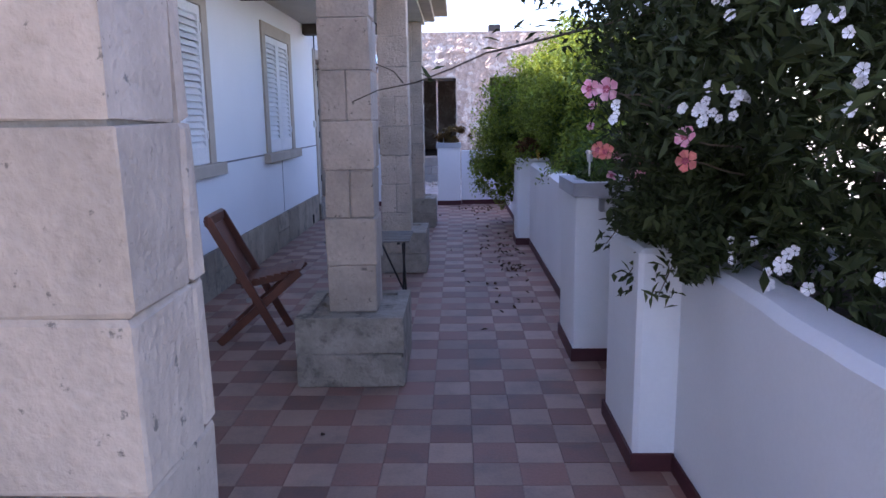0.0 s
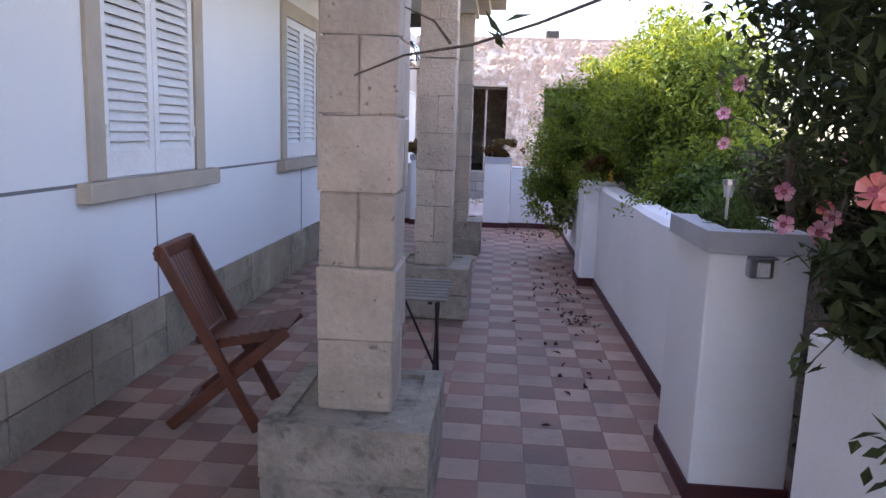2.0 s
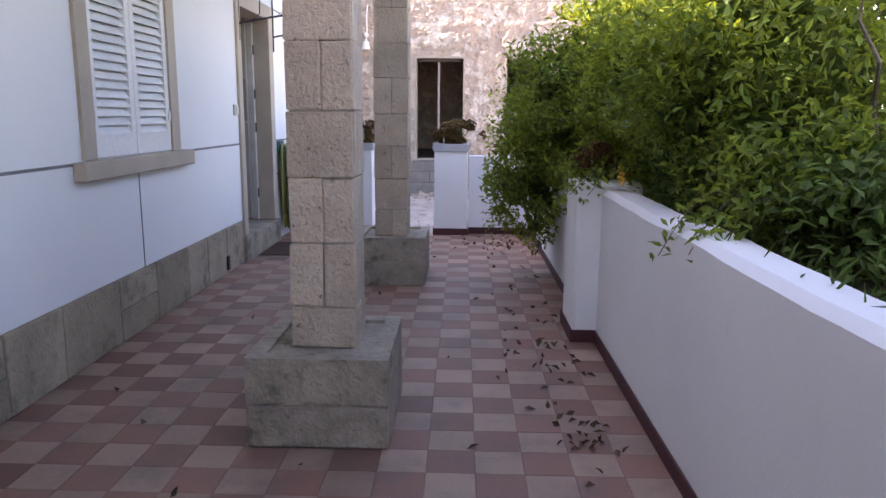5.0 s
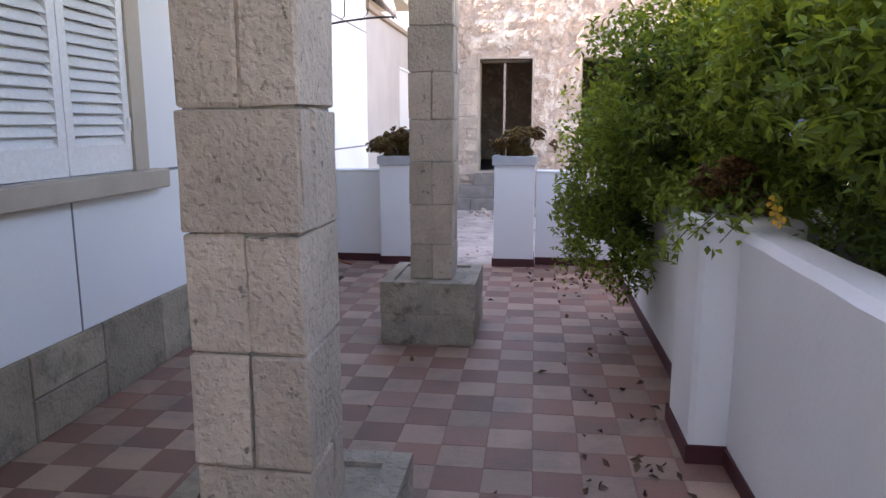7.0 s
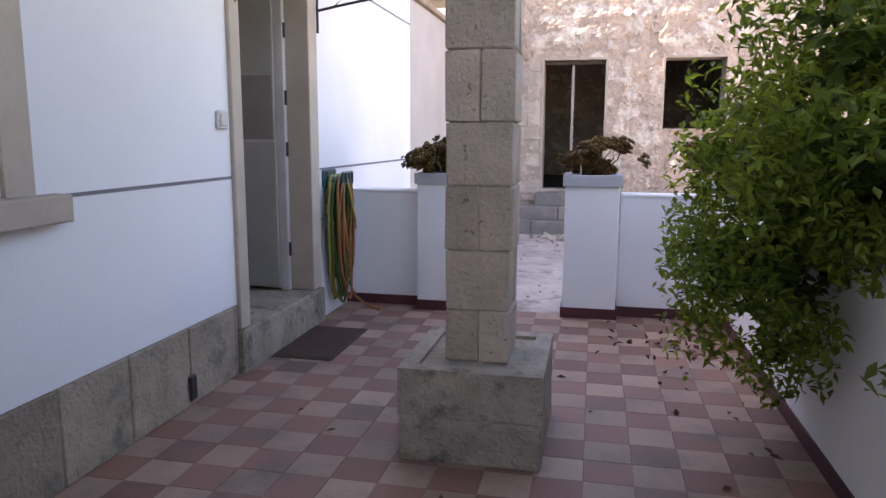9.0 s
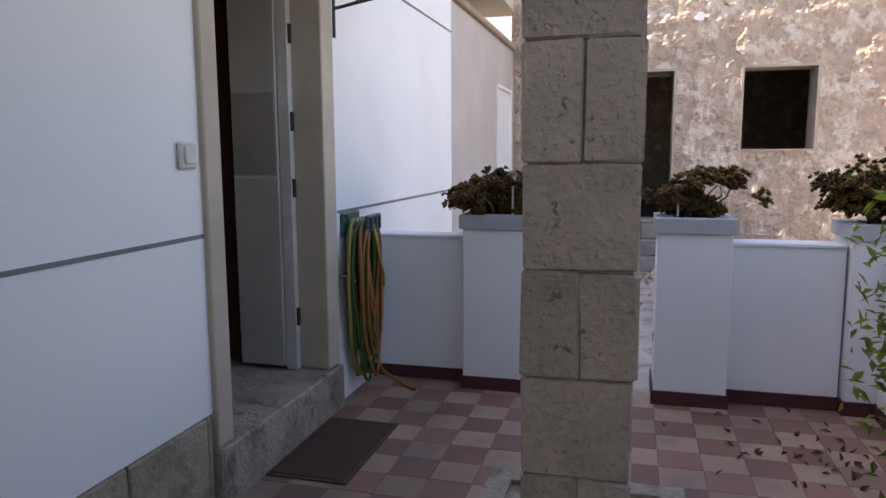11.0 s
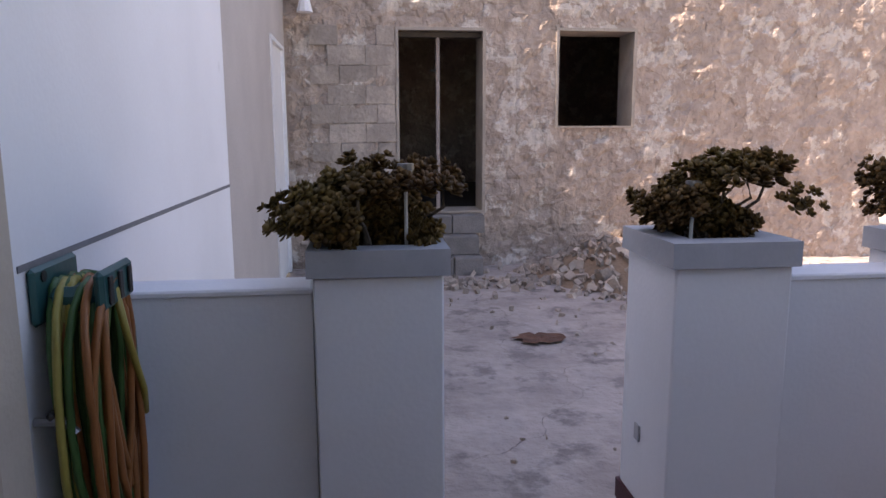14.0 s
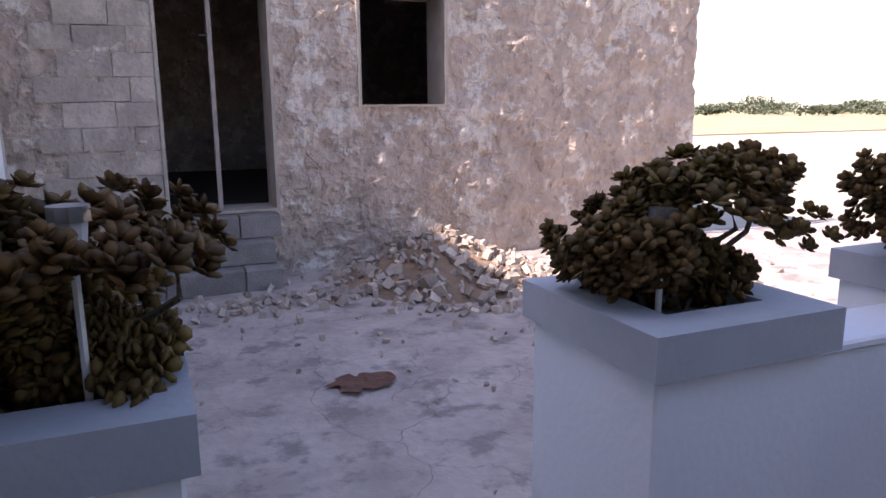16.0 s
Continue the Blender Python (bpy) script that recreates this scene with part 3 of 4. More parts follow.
column(4.47, [0.66, 0.93, 1.20, 1.47, 1.74], [0, 0, 1, 0, 1, 0])
column(7.42, [0.57, 0.85, 1.13, 1.41, 1.69], [0, 1, 1, 0, 1, 0], M_STONE_ROUGH)
column(10.35, [0.61, 0.87, 1.14, 1.40, 1.69], [1, 0, 1, 0, 1, 0], M_STONE_ROUGH)

# ---- parapet, planter and piers ----
PX = 1.47


def parapet(name, y0, y1, ztop, x=PX, label="white painted garden parapet with a maroon skirting"):
    """A wall along y with a soft uneven top."""
    w = setting(new(name), label, "wall")
    bm = bmesh.new()
    nn = max(2, int((y1 - y0) / 0.12))
    prof = [(x, -0.5), (x, ztop - 0.03), (x + 0.03, ztop), (x + 0.15, ztop + 0.006), (x + 0.18, ztop - 0.02), (x + 0.18, -0.5)]
    rows = []
    for i in range(nn + 1):
        y = y0 + (y1 - y0) * i / nn
        dz = 0.018 * noise.noise((y * 1.3, 3.1, x)) + 0.008 * noise.noise((y * 5, 1, x))
        rows.append([bm.verts.new((px, y, pz + (dz if pz > 0 else 0))) for px, pz in prof])
    for a, b in zip(rows, rows[1:]):
        for k in range(len(prof) - 1):
            bm.faces.new((a[k], a[k + 1], b[k + 1], b[k]))
    bm.faces.new(rows[0])
    bm.faces.new(rows[-1][::-1])
    bmesh.ops.recalc_face_normals(bm, faces=bm.faces)
    part("body", bm, M_WHITE, w)
    part("skirting", box(x - 0.012, x - 0.001, y0, y1, 0.001, 0.078, 0.003), M_SKIRT, w, "maroon painted skirting")
    return w


def pier(x0, x1, y0, y1, cap=True, top=0.985, label="white square pier with a grey planter cap", sides="wsn"):
    p = thing("garden_pier", label, "pier", "garden piers")
    t = 0.08
    z1 = top + 0.082
    if cap:
        part("shaft", box(x0, x1, y0, y1, -0.2, top, 0.006), M_WHITE, p)
        o = 0.018
        X, Y = [x0 - o, x0 + t, x1 - t, x1 + o], [y0 - o, y0 + t, y1 - t, y1 + o]
        part("cap", cells(X, Y, [top + 0.001, z1], [(X[1], X[2], Y[1], Y[2], 0, 2)]), M_CAP, p, "grey painted planter rim")
        part("soil", box(X[1], X[2], Y[1], Y[2], top - 0.01, top + 0.05), M_SOIL, p)
    else:
        part("shaft", box(x0, x1, y0, y1, -0.2, top + 0.02, 0.02), M_WHITE, p)
    o = 0.012
    part("skirting", cells([x0 - o, x0 - 0.001, x1 + 0.001, x1 + o], [y0 - o, y0 - 0.001, y1 + 0.001, y1 + o], [0.001, 0.08], [(x0 - 0.001, x1 + 0.001, y0 - 0.001, y1 + 0.001, -1, 1)]), M_SKIRT, p, "maroon painted skirting")
    return p


parapet("parapet_near", -2.5, 3.185, 0.93, 1.53)
pier(1.36, 1.72, 3.19, 3.76, False, 0.93, "white square pier at the garden opening")
pier(1.33, 1.70, 4.56, 5.12, True, 1.01, "white pier with a grey cap and a steel wall light")
parapet("parapet_middle", 5.145, 8.605, 0.965, 1.475)
pier(1.325, 1.72, 8.61, 9.04, False, 0.985, "white square pier overhung by a bush")
parapet("parapet_far", 9.045, 12.62, 0.90, 1.45)
pier(1.29, 1.68, 12.63, 13.02, True, 0.96, "white corner pier with a grey cap and a jade plant")
pier(-0.825, -0.435, 12.57, 12.95, True, 0.985, "white gate pier with a grey cap and a jade plant")
pier(0.295, 0.685, 12.57, 12.97, True, 0.985, "white gate pier with a grey cap and a jade plant")


def low_wall(name, x0, x1):
    w = setting(new(name), "low white painted wall beside the gate pier", "wall")
    part("body", box(x0, x1, 12.70, 12.86, -0.2, 0.905), M_WHITE, w)
    part("coping", box(x0, x1, 12.69, 12.87, 0.906, 0.930, 0.006), M_WHITE, w)
    part("skirting", box(x0, x1, 12.688, 12.699, 0.001, 0.078), M_SKIRT, w, "maroon painted skirting")


low_wall("low_wall_1", HX + 0.002, -0.839)
low_wall("low_wall_2", 0.70, 1.276)
for y0, y1 in ((-2.5, 3.7), (5.13, 12.6)):
    w = setting(link("planter_bed", box(1.735, 2.75, y0, y1, -0.4, 0.86), M_SOIL), "planter bed of dark soil behind the parapet", "planter")
    setting(link("planter_wall", box(2.752, 2.9, y0, y1, -0.5, 0.93, 0.01), M_WHITE), "white outer wall of the planter", "wall")
st = setting(link("garden_step", box(1.70, 2.2, 3.76, 4.54, -0.5, -0.17, 0.01), M_WHITE), "white step down to the garden", "step")

# steel wall light on the pier
wl = thing("wall_light", "small brushed steel wall light with a pale lens on the pier", "light")
part("housing", box(1.462, 1.552, 4.515, 4.559, 0.925, 1.000, 0.006), M_STEEL, wl)
part("hood", box(1.458, 1.556, 4.485, 4.541, 1.001, 1.0055, 0.002), M_STEEL, wl)
part("lens", box(1.488, 1.535, 4.500, 4.514, 0.930, 0.988, 0.006), M_LENS, wl)

# ---- chair and table ----


def plank(p, q, w, t, bevel=0.004):
    """A batten from p to q in the plane y = const, w wide in that plane, t thick along y."""
    p, q = Vector(p), Vector(q)
    d = q - p
    a = math.atan2(d.z, d.x)
    m = Matrix.Translation((p + q) / 2) @ Matrix.Rotation(-a, 4, "Y")
    return box(-d.length / 2, d.length / 2, -t / 2, t / 2, -w / 2, w / 2, bevel, m=m)


ch = thing("folding_chair", "reddish-brown slatted wooden folding chair facing the columns", "chair", at=(-0.765, 5.10, 0), rz=6)
for s in (-1, 1):
    part("back_leg", plank((-0.235, s * 0.205, 0.86), (0.20, s * 0.205, 0.012), 0.055, 0.024), M_TEAK, ch)
    part("front_leg", plank((0.33, s * 0.175, 0.49), (-0.22, s * 0.175, 0.012), 0.055, 0.024), M_TEAK, ch)
    part("seat_rail", plank((-0.06, s * 0.15, 0.40), (0.33, s * 0.15, 0.475), 0.04, 0.02), M_TEAK, ch)
    part("pivot", box(-0.018, 0.018, s * 0.219 - 0.004, s * 0.219 + 0.004, 0.30, 0.33, 0.004), M_STEEL, ch)
part("top_rail", box(-0.252, -0.215, -0.222, 0.222, 0.805, 0.878, 0.010), M_TEAK, ch)
part("lower_rail", box(-0.085, -0.055, -0.19, 0.19, 0.42, 0.46, 0.006), M_TEAK, ch)
for k in range(9):
    y = -0.168 + k * 0.042
    bm = plank((-0.234, y, 0.82), (-0.06, y, 0.44), 0.012, 0.037, 0.003)
    part("back_slat", bm, M_TEAK, ch)
for k in range(9):
    t = k / 8
    x, z = -0.05 + 0.37 * t, 0.428 + 0.075 * t
    part("seat_slat", box(x - 0.0205, x + 0.0205, -0.185, 0.185, z - 0.006, z + 0.006, 0.003), M_TEAK, ch)
part("stretcher", box(-0.19, -0.165, -0.165, 0.165, 0.055, 0.08, 0.004), M_TEAK, ch)

tb = thing("bistro_table", "small folding metal bistro table with a slatted top", "table", at=(0.06, 4.955, 0))
for k in range(7):
    y = -0.165 + 0.062 * k
    part("slat", box(-0.27, 0.27, y - 0.0215, y + 0.0215, 0.712, 0.722, 0.003), M_SLAT, tb)
for x in (-0.20, 0.20):
    part("bearer", box(x - 0.01, x + 0.01, -0.185, 0.228, 0.698, 0.711, 0.002), M_IRON, tb)
for x in (-0.225, 0.225):
    part("leg", tube([(x, -0.16, 0.70), (x, 0.19, 0.0)], 0.008, 6), M_IRON, tb)
    part("leg", tube([(x * 0.93, 0.20, 0.70), (x * 0.93, -0.03, 0.30), (x * 0.93, -0.10, 0.0)], 0.008, 6), M_IRON, tb)
part("brace", tube([(0.09, -0.14, 0.698), (0.22, 0.05, 0.32)], 0.006, 6), M_IRON, tb)
part("crossbar", tube([(-0.225, 0.09, 0.18), (0.225, 0.09, 0.18)], 0.006, 6), M_IRON, tb)

# ---- hose on its holder, tap ----
hz = thing("hose_holder", "teal plastic wall bracket for the garden hose", "bracket")
part("plate", box(HX + 0.001, HX + 0.02, 12.19, 12.45, 0.96, 1.10, 0.01), M_TEAL, hz)
part("arm", box(HX + 0.02, HX + 0.15, 12.23, 12.41, 0.985, 1.045, 0.02), M_TEAL, hz)
part("lip", box(HX + 0.14, HX + 0.165, 12.21, 12.43, 0.985, 1.085, 0.01), M_TEAL, hz)
for y in (12.25, 12.32, 12.39):
    part("rib", box(HX + 0.166, HX + 0.172, y - 0.012, y + 0.012, 1.0, 1.07, 0.002), M_IRON, hz)
part("eye", tube([(HX + 0.018, 12.24, 1.075), (HX + 0.024, 12.24, 1.075)], 0.014, 10), M_IRON, hz)
hose = thing("garden_hose", "coiled green, yellow and orange garden hose hung on its bracket", "hose")
rng = random.Random(4)
for k in range(34):
    xo = HX + 0.035 + 0.12 * rng.random()
    yo = 12.34 + rng.uniform(-0.05, 0.05)
    wd = rng.uniform(0.08, 0.20)
    ln = rng.uniform(0.62, 0.98)
    pts = []
    for i in range(25):
        a = math.tau * i / 24
        z = 1.055 - ln / 2 + ln / 2 * math.cos(a)
        y = yo + wd * math.sin(a) * (0.75 + 0.25 * math.cos(a)) + 0.02 * (1 - math.cos(a)) * rng.uniform(0.3, 0.9)
        pts.append((xo + 0.012 * math.sin(2 * a + k), y, z))
    part("coil", tube(pts, 0.010, 6), [M_HOSE_G, M_HOSE_Y, M_HOSE_G, M_HOSE_O, M_HOSE_G, M_HOSE_G, M_HOSE_O][k % 7], hose, smooth=True)
part("coil", tube([(HX + 0.12, 12.36, 0.30), (HX + 0.16, 12.42, 0.12), (HX + 0.22, 12.52, 0.03), (HX + 0.28, 12.50, 0.012), (HX + 0.36, 12.44, 0.012)], 0.010, 6), M_HOSE_O, hose, smooth=True)
part("coil", tube([(HX + 0.16, 12.30, 1.03), (HX + 0.17, 12.34, 0.88), (HX + 0.17, 12.43, 0.72), (HX + 0.16, 12.46, 0.64)], 0.010, 6), M_HOSE_Y, hose, smooth=True)
tap = thing("garden_tap", "small brass garden tap on the white wall", "tap")
part("spout", tube([(HX + 0.002, 12.165, 0.74), (HX + 0.07, 12.165, 0.74), (HX + 0.095, 12.165, 0.71)], 0.011, 8), M_STEEL, tap)
part("wheel", box(HX + 0.045, HX + 0.060, 12.125, 12.205, 0.755, 0.775, 0.006), M_IRON, tap)

# ---- ruin ----
RY = 18.1
RX0, RX1, RZ1 = -1.48, 5.35, 3.47
RD = (-0.31, 0.645, 0.54, 2.49)
RW = (1.41, 2.30, 1.45, 2.50)


def ruin_front():
    """The front as a fine sheet with uneven relief, left open at door and window."""
    bm = bmesh.new()
    xs = sorted(set([round(RX0 + (RX1 - RX0) * i / 150, 4) for i in range(151)] + [RD[0], RD[1], RW[0], RW[1]]))
    zs = sorted(set([round(-0.2 + (RZ1 + 0.2) * i / 80, 4) for i in range(81)] + [RD[2], RD[3], RW[2], RW[3]]))
    vc = {}

    def vert(i, k):
        if (i, k) not in vc:
            x, z = xs[i], zs[k]
            hole = min(max(a - x, x - b, c - z, z - e) for a, b, c, e in (RD, RW))
            f = min(1, max(0, hole / 0.12))
            dy = 0.03 * noise.noise((x * 2.2, z * 2.2, 0)) + 0.025 * noise.noise((x * 6, z * 6, 5)) + 0.022 * noise.noise((x * 14, z * 14, 9))
            q = noise.noise((x * 1.4, z * 1.4, 30))
            dy += 0.022 if q > 0.08 else 0.0
            vc[i, k] = bm.verts.new((x, RY + dy * (0.15 + 0.85 * f), z + (0.03 * noise.noise((x * 3, 7, 7)) if k == len(zs) - 1 else 0)))
        return vc[i, k]

    for i in range(len(xs) - 1):
        for k in range(len(zs) - 1):
            x, z = (xs[i] + xs[i + 1]) / 2, (zs[k] + zs[k + 1]) / 2
            if any(a < x < b and c < z < e for a, b, c, e in (RD, RW)):
                continue
            bm.faces.new((vert(i, k), vert(i + 1, k), vert(i + 1, k + 1), vert(i, k + 1)))
    return bm


ruin = setting(link("wall_ruin", cells([RX0, RD[0], RD[1], RW[0], RW[1], RX1], [RY + 0.09, RY + 0.48], [-0.3, RD[2], RW[2], RD[3], RW[3], RZ1 - 0.03],
               [(RD[0], RD[1], 0, 99, RD[2], RD[3]), (RW[0], RW[1], 0, 99, RW[2], RW[3])]), M_RUIN), "crumbling plastered stone front of an abandoned house", "wall")
part("render_coat", ruin_front(), M_RUIN, ruin, "flaking plaster coat")
M_REVEAL = mat("reveal_plaster", (0.42, 0.36, 0.30), scale=5, bump=0.3)
for a, b, c, e in (RD, RW):
    part("reveal", cells([a, a + 0.03, b - 0.03, b], [RY - 0.02, RY + 0.44], [c, c + 0.02, e - 0.03, e], [(a + 0.03, b - 0.03, 0, 99, c + 0.02, e - 0.03)]), M_REVEAL, ruin)
setting(link("wall_ruin_side", cells([RX0, RX0 + 0.3, RX1 - 0.35, RX1], [RY + 0.482, 23, 23.3], [-0.3, 3.40], [(RX0 + 0.3, RX1 - 0.35, 0, 23, -1, 9)]), M_RUIN), "side and back walls of the abandoned house", "wall")
setting(link("roof_ruin", box(RX0, RX1, RY + 0.1, 23.3, 3.445, 3.55), M_RUIN), "flat roof of the abandoned house", "roof")
# floor coloured near black so that the doorway looks unlit
setting(link("floor_ruin", box(RX0 + 0.3, RX1 - 0.35, RY + 0.482, 23, 0.2, 0.53), M_GLOOM), "floor inside the abandoned house, coloured near black for gloom", "floor")
rdoor = thing("door_frame", "bare wooden post and frame in the ruin doorway", "door frame")
part("post", box(0.125, 0.165, RY + 0.10, RY + 0.14, 0.561, 2.455, 0.004), mat("grey_wood", (0.33, 0.27, 0.24), scale=12, bump=0.3), rdoor, "thin grey post")
part("head", box(-0.275, 0.61, RY + 0.08, RY + 0.16, 2.40, 2.455, 0.006), M_BEAM, rdoor)
part("latch", box(0.06, 0.124, RY + 0.09, RY + 0.11, 2.05, 2.065), M_IRON, rdoor)
# bare blocks left of the doorway
z, row = 0.50, 0
while z < 2.5:
    x = -1.02 - (0.18 if row % 2 else 0)
    while x < RD[0] - 0.03:
        w = min(0.39 if not (row % 2 and x < -1.1) else 0.3, RD[0] - 0.002 - x)
        if w > 0.08 and not (row > 6 and random.random() < 0.25):
            part("block", box(x + 0.002, x + w - 0.002, RY - 0.004 - random.uniform(0, 0.014), RY + 0.08, z + 0.002, z + 0.198, 0.006, rough=0.006), M_BLOCK, ruin)
        x += w
    z += 0.20
    row += 1
steps = thing("block_steps", "three rough concrete block steps at the ruin doorway, darkened for shade", "steps")
for k, (x0, x1, y0) in enumerate(((-1.0, 0.54, RY - 0.56), (-0.62, 0.53, RY - 0.38), (-0.36, 0.62, RY - 0.20))):
    x = x0
    while x < x1 - 0.05:
        w = min(0.62, x1 - x)
        part("block", box(x + 0.004, x + w - 0.004, y0, RY + 0.07, -0.06 + 0.197 * k, -0.06 + 0.197 * (k + 1) - 0.003, 0.008, rough=0.004), M_STEP, steps)
        x += w
bulb = thing("wall_lamp", "white outdoor lamp with a cable on the ruin front", "lamp")
part("shade", tube([(-1.22, RY - 0.14, 2.60), (-1.22, RY - 0.14, 2.66), (-1.22, RY - 0.13, 2.74)], 0.085, 10, r1=0.05), M_PETAL, bulb)
part("cable", tube([(-1.22, RY - 0.13, 2.74), (-1.20, RY - 0.10, 2.95), (-1.21, RY - 0.09, 3.2), (-1.19, RY - 0.08, 3.40)], 0.012, 6), M_PETAL, bulb)
part("mount", box(-1.25, -1.19, RY - 0.13, RY + 0.05, 2.84, 2.90, 0.01), M_PETAL, bulb)
pipe = thing("pipe_end", "round white pipe end in the ruin front", "pipe")
part("ring", tube([(0.89, RY - 0.09, 3.10), (0.89, RY + 0.1, 3.10)], 0.055, 12), M_PETAL, pipe)
tank = thing("water_tank", "small dark box on the ruin roof", "tank")
part("box", box(1.42, 1.72, RY + 0.3, RY + 0.6, 3.55, 3.74, 0.02), M_IRON, tank)

# rubble heap and scattered stones
heap = thing("rubble_heap", "heap of brown earth and broken stone against the ruin", "rubble")
bm = bmesh.new()
nr, na = 9, 30
cxh, cyh = 1.95, 17.55
ring0 = [bm.verts.new((cxh, cyh, 0.36))]
prev = None
for i in range(1, nr + 1):
    ring = []
    for j in range(na):
        a = math.tau * j / na
        rr = i / nr
        sx, sy = 0.95, (0.62 if math.sin(a) > 0 else 1.15)
        h = -0.06 + 0.42 * (1 - rr) ** 1.1 + 0.05 * (1 - rr) * noise.noise((3 * math.cos(a) * rr, 3 * math.sin(a) * rr, 2))
        ring.append(bm.verts.new((cxh + sx * rr * math.cos(a) * (1 + 0.15 * noise.noise((math.cos(a) * 2, math.sin(a) * 2, 8))), cyh + sy * rr * math.sin(a), h)))
    for j in range(na):
        if prev is None:
            bm.faces.new((ring0[0], ring[j], ring[(j + 1) % na]))
        else:
            bm.faces.new((prev[j], ring[j], ring[(j + 1) % na], prev[(j + 1) % na]))
    prev = ring
part("earth", bm, M_EARTH, heap, "brown earth", True)


def stones(name, spots, parent, material=M_RUBBLE):
    vs, fs = [], []
    for (x, y, z, s) in spots:
        k = len(vs)
        m = Euler((random.uniform(0, 6), random.uniform(0, 6), random.uniform(0, 6))).to_matrix()
        for c in ((-1, -1, -1), (1, -1, -1), (1, 1, -1), (-1, 1, -1), (-1, -1, 1), (1, -1, 1), (1, 1, 1), (-1, 1, 1)):
            p = m @ Vector((c[0] * random.uniform(0.6, 1.1), c[1] * random.uniform(0.5, 0.9), c[2] * random.uniform(0.25, 0.55)))
            vs.append((x + p.x * s, y + p.y * s, z + p.z * s))
        fs += [tuple(k + i for i in f) for f in ((0, 3, 2, 1), (4, 5, 6, 7), (0, 1, 5, 4), (1, 2, 6, 5), (2, 3, 7, 6), (3, 0, 4, 7))]
    ob = quads(name, vs, fs, material, parent)
    ob["kind"] = "stuff"
    return ob


sp = []
for _ in range(620):
    a, rr = random.uniform(0, math.tau), random.random() ** 0.6 * 1.12
    sx, sy = 0.95, (0.55 if math.sin(a) > 0 else 1.3)
    x, y = cxh + sx * rr * math.cos(a), cyh + sy * rr * math.sin(a)
    sp.append((x, y, -0.04 + 0.42 * max(0, 1 - rr) ** 1.1, random.choice((0.02, 0.025, 0.03, 0.04, 0.055))))
stones("gravel", sp, heap)
for x, y, s in ((1.55, 16.75, 0.10), (1.85, 16.9, 0.07), (1.25, 17.1, 0.06), (2.2, 16.6, 0.07)):
    stones("boulder", [(x, y, 0.06, s)], heap)
grav = thing("loose_stones", "scattered broken stones by the steps and yard", "stones")
sp = [(0.35 + random.gauss(0, 0.35), 17.05 + random.gauss(0, 0.18), -0.03, random.uniform(0.015, 0.05)) for _ in range(90)]
sp += [(2.6 + random.gauss(0, 0.9), 16.8 + random.gauss(0, 0.8), -0.04, random.uniform(0.012, 0.045)) for _ in range(260)]
sp += [(random.uniform(-0.9, 3), random.uniform(13, 17.5), -0.04, random.uniform(0.006, 0.02)) for _ in range(90)]
stones("gravel", sp, grav)
bag = thing("flattened_rag", "flattened rust-brown rag lying on the concrete", "rag")
bm = bmesh.new()
bmesh.ops.create_grid(bm, x_segments=12, y_segments=8, size=0.5)
for v in bm.verts:
    x, y = v.co.x, v.co.y
    y *= math.sqrt(max(0.02, 1 - 3.8 * x * x))
    v.co = Vector((0.56 + 0.36 * x * (1 + 0.6 * noise.noise((x * 4, y * 4, 1))), 15.22 + 0.24 * y * (1 + 1.1 * noise.noise((x * 7, 2, 1))), -0.034 + 0.014 * abs(noise.noise((x * 7, y * 7, 4)))))
part("cloth", bm, mat("rust_cloth", (0.17, 0.075, 0.045), (0.11, 0.05, 0.032), scale=12, bump=0.4), bag)
plate = thing("socket_plate", "small grey blank plate on the gate pier", "plate")
part("cover", box(0.286, 0.2945, 12.79, 12.83, 0.31, 0.37, 0.002), M_CAP, plate)

# ---- plants ----
rng = np.random.default_rng(7)


def in_blobs(blobs, count, rngen, keep=lambda p: True, shell=0.55):
    """Points in the outer part of ellipsoids, thinned by noise so that the outline is uneven."""
    vol = np.array([b[3] * b[4] * b[5] * (b[6] if len(b) > 6 else 1) for b in blobs])
    out = []
    while len(out) < count:
        b = blobs[rngen.choice(len(blobs), p=vol / vol.sum())]
        d = rngen.normal(0, 1, 3)
        d /= np.linalg.norm(d)
        r = rngen.uniform(shell, 1.0) ** 0.7
        lump = noise.noise((d[0] * 2.3 + b[0], d[1] * 2.3 + b[1], d[2] * 2.3)) * 0.28 + noise.noise((d[0] * 6, d[1] * 6 + b[1], d[2] * 6)) * 0.12
        p = (b[0] + d[0] * b[3] * (r + lump), b[1] + d[1] * b[4] * (r + lump), b[2] + d[2] * b[5] * (r + lump))
        if noise.noise((p[0] * 4.5, p[1] * 4.5, p[2] * 4.5)) < -0.18 or not keep(p):
            continue
        out.append(p)
    return out


def limb(a, b, r0, r1, wob=0.08, n=6, seed=0):
    a, b = Vector(a), Vector(b)
    pts = []
    for i in range(n + 1):
        t = i / n
        w = wob * math.sin(math.pi * t)
        pts.append(a.lerp(b, t) + Vector((noise.noise((t * 3, seed, 1)), noise.noise((t * 3, seed, 5)), 0.3 * noise.noise((t * 3, seed, 9)))) * w * 2)
    return tube(pts, r0, 5, r1=r1)


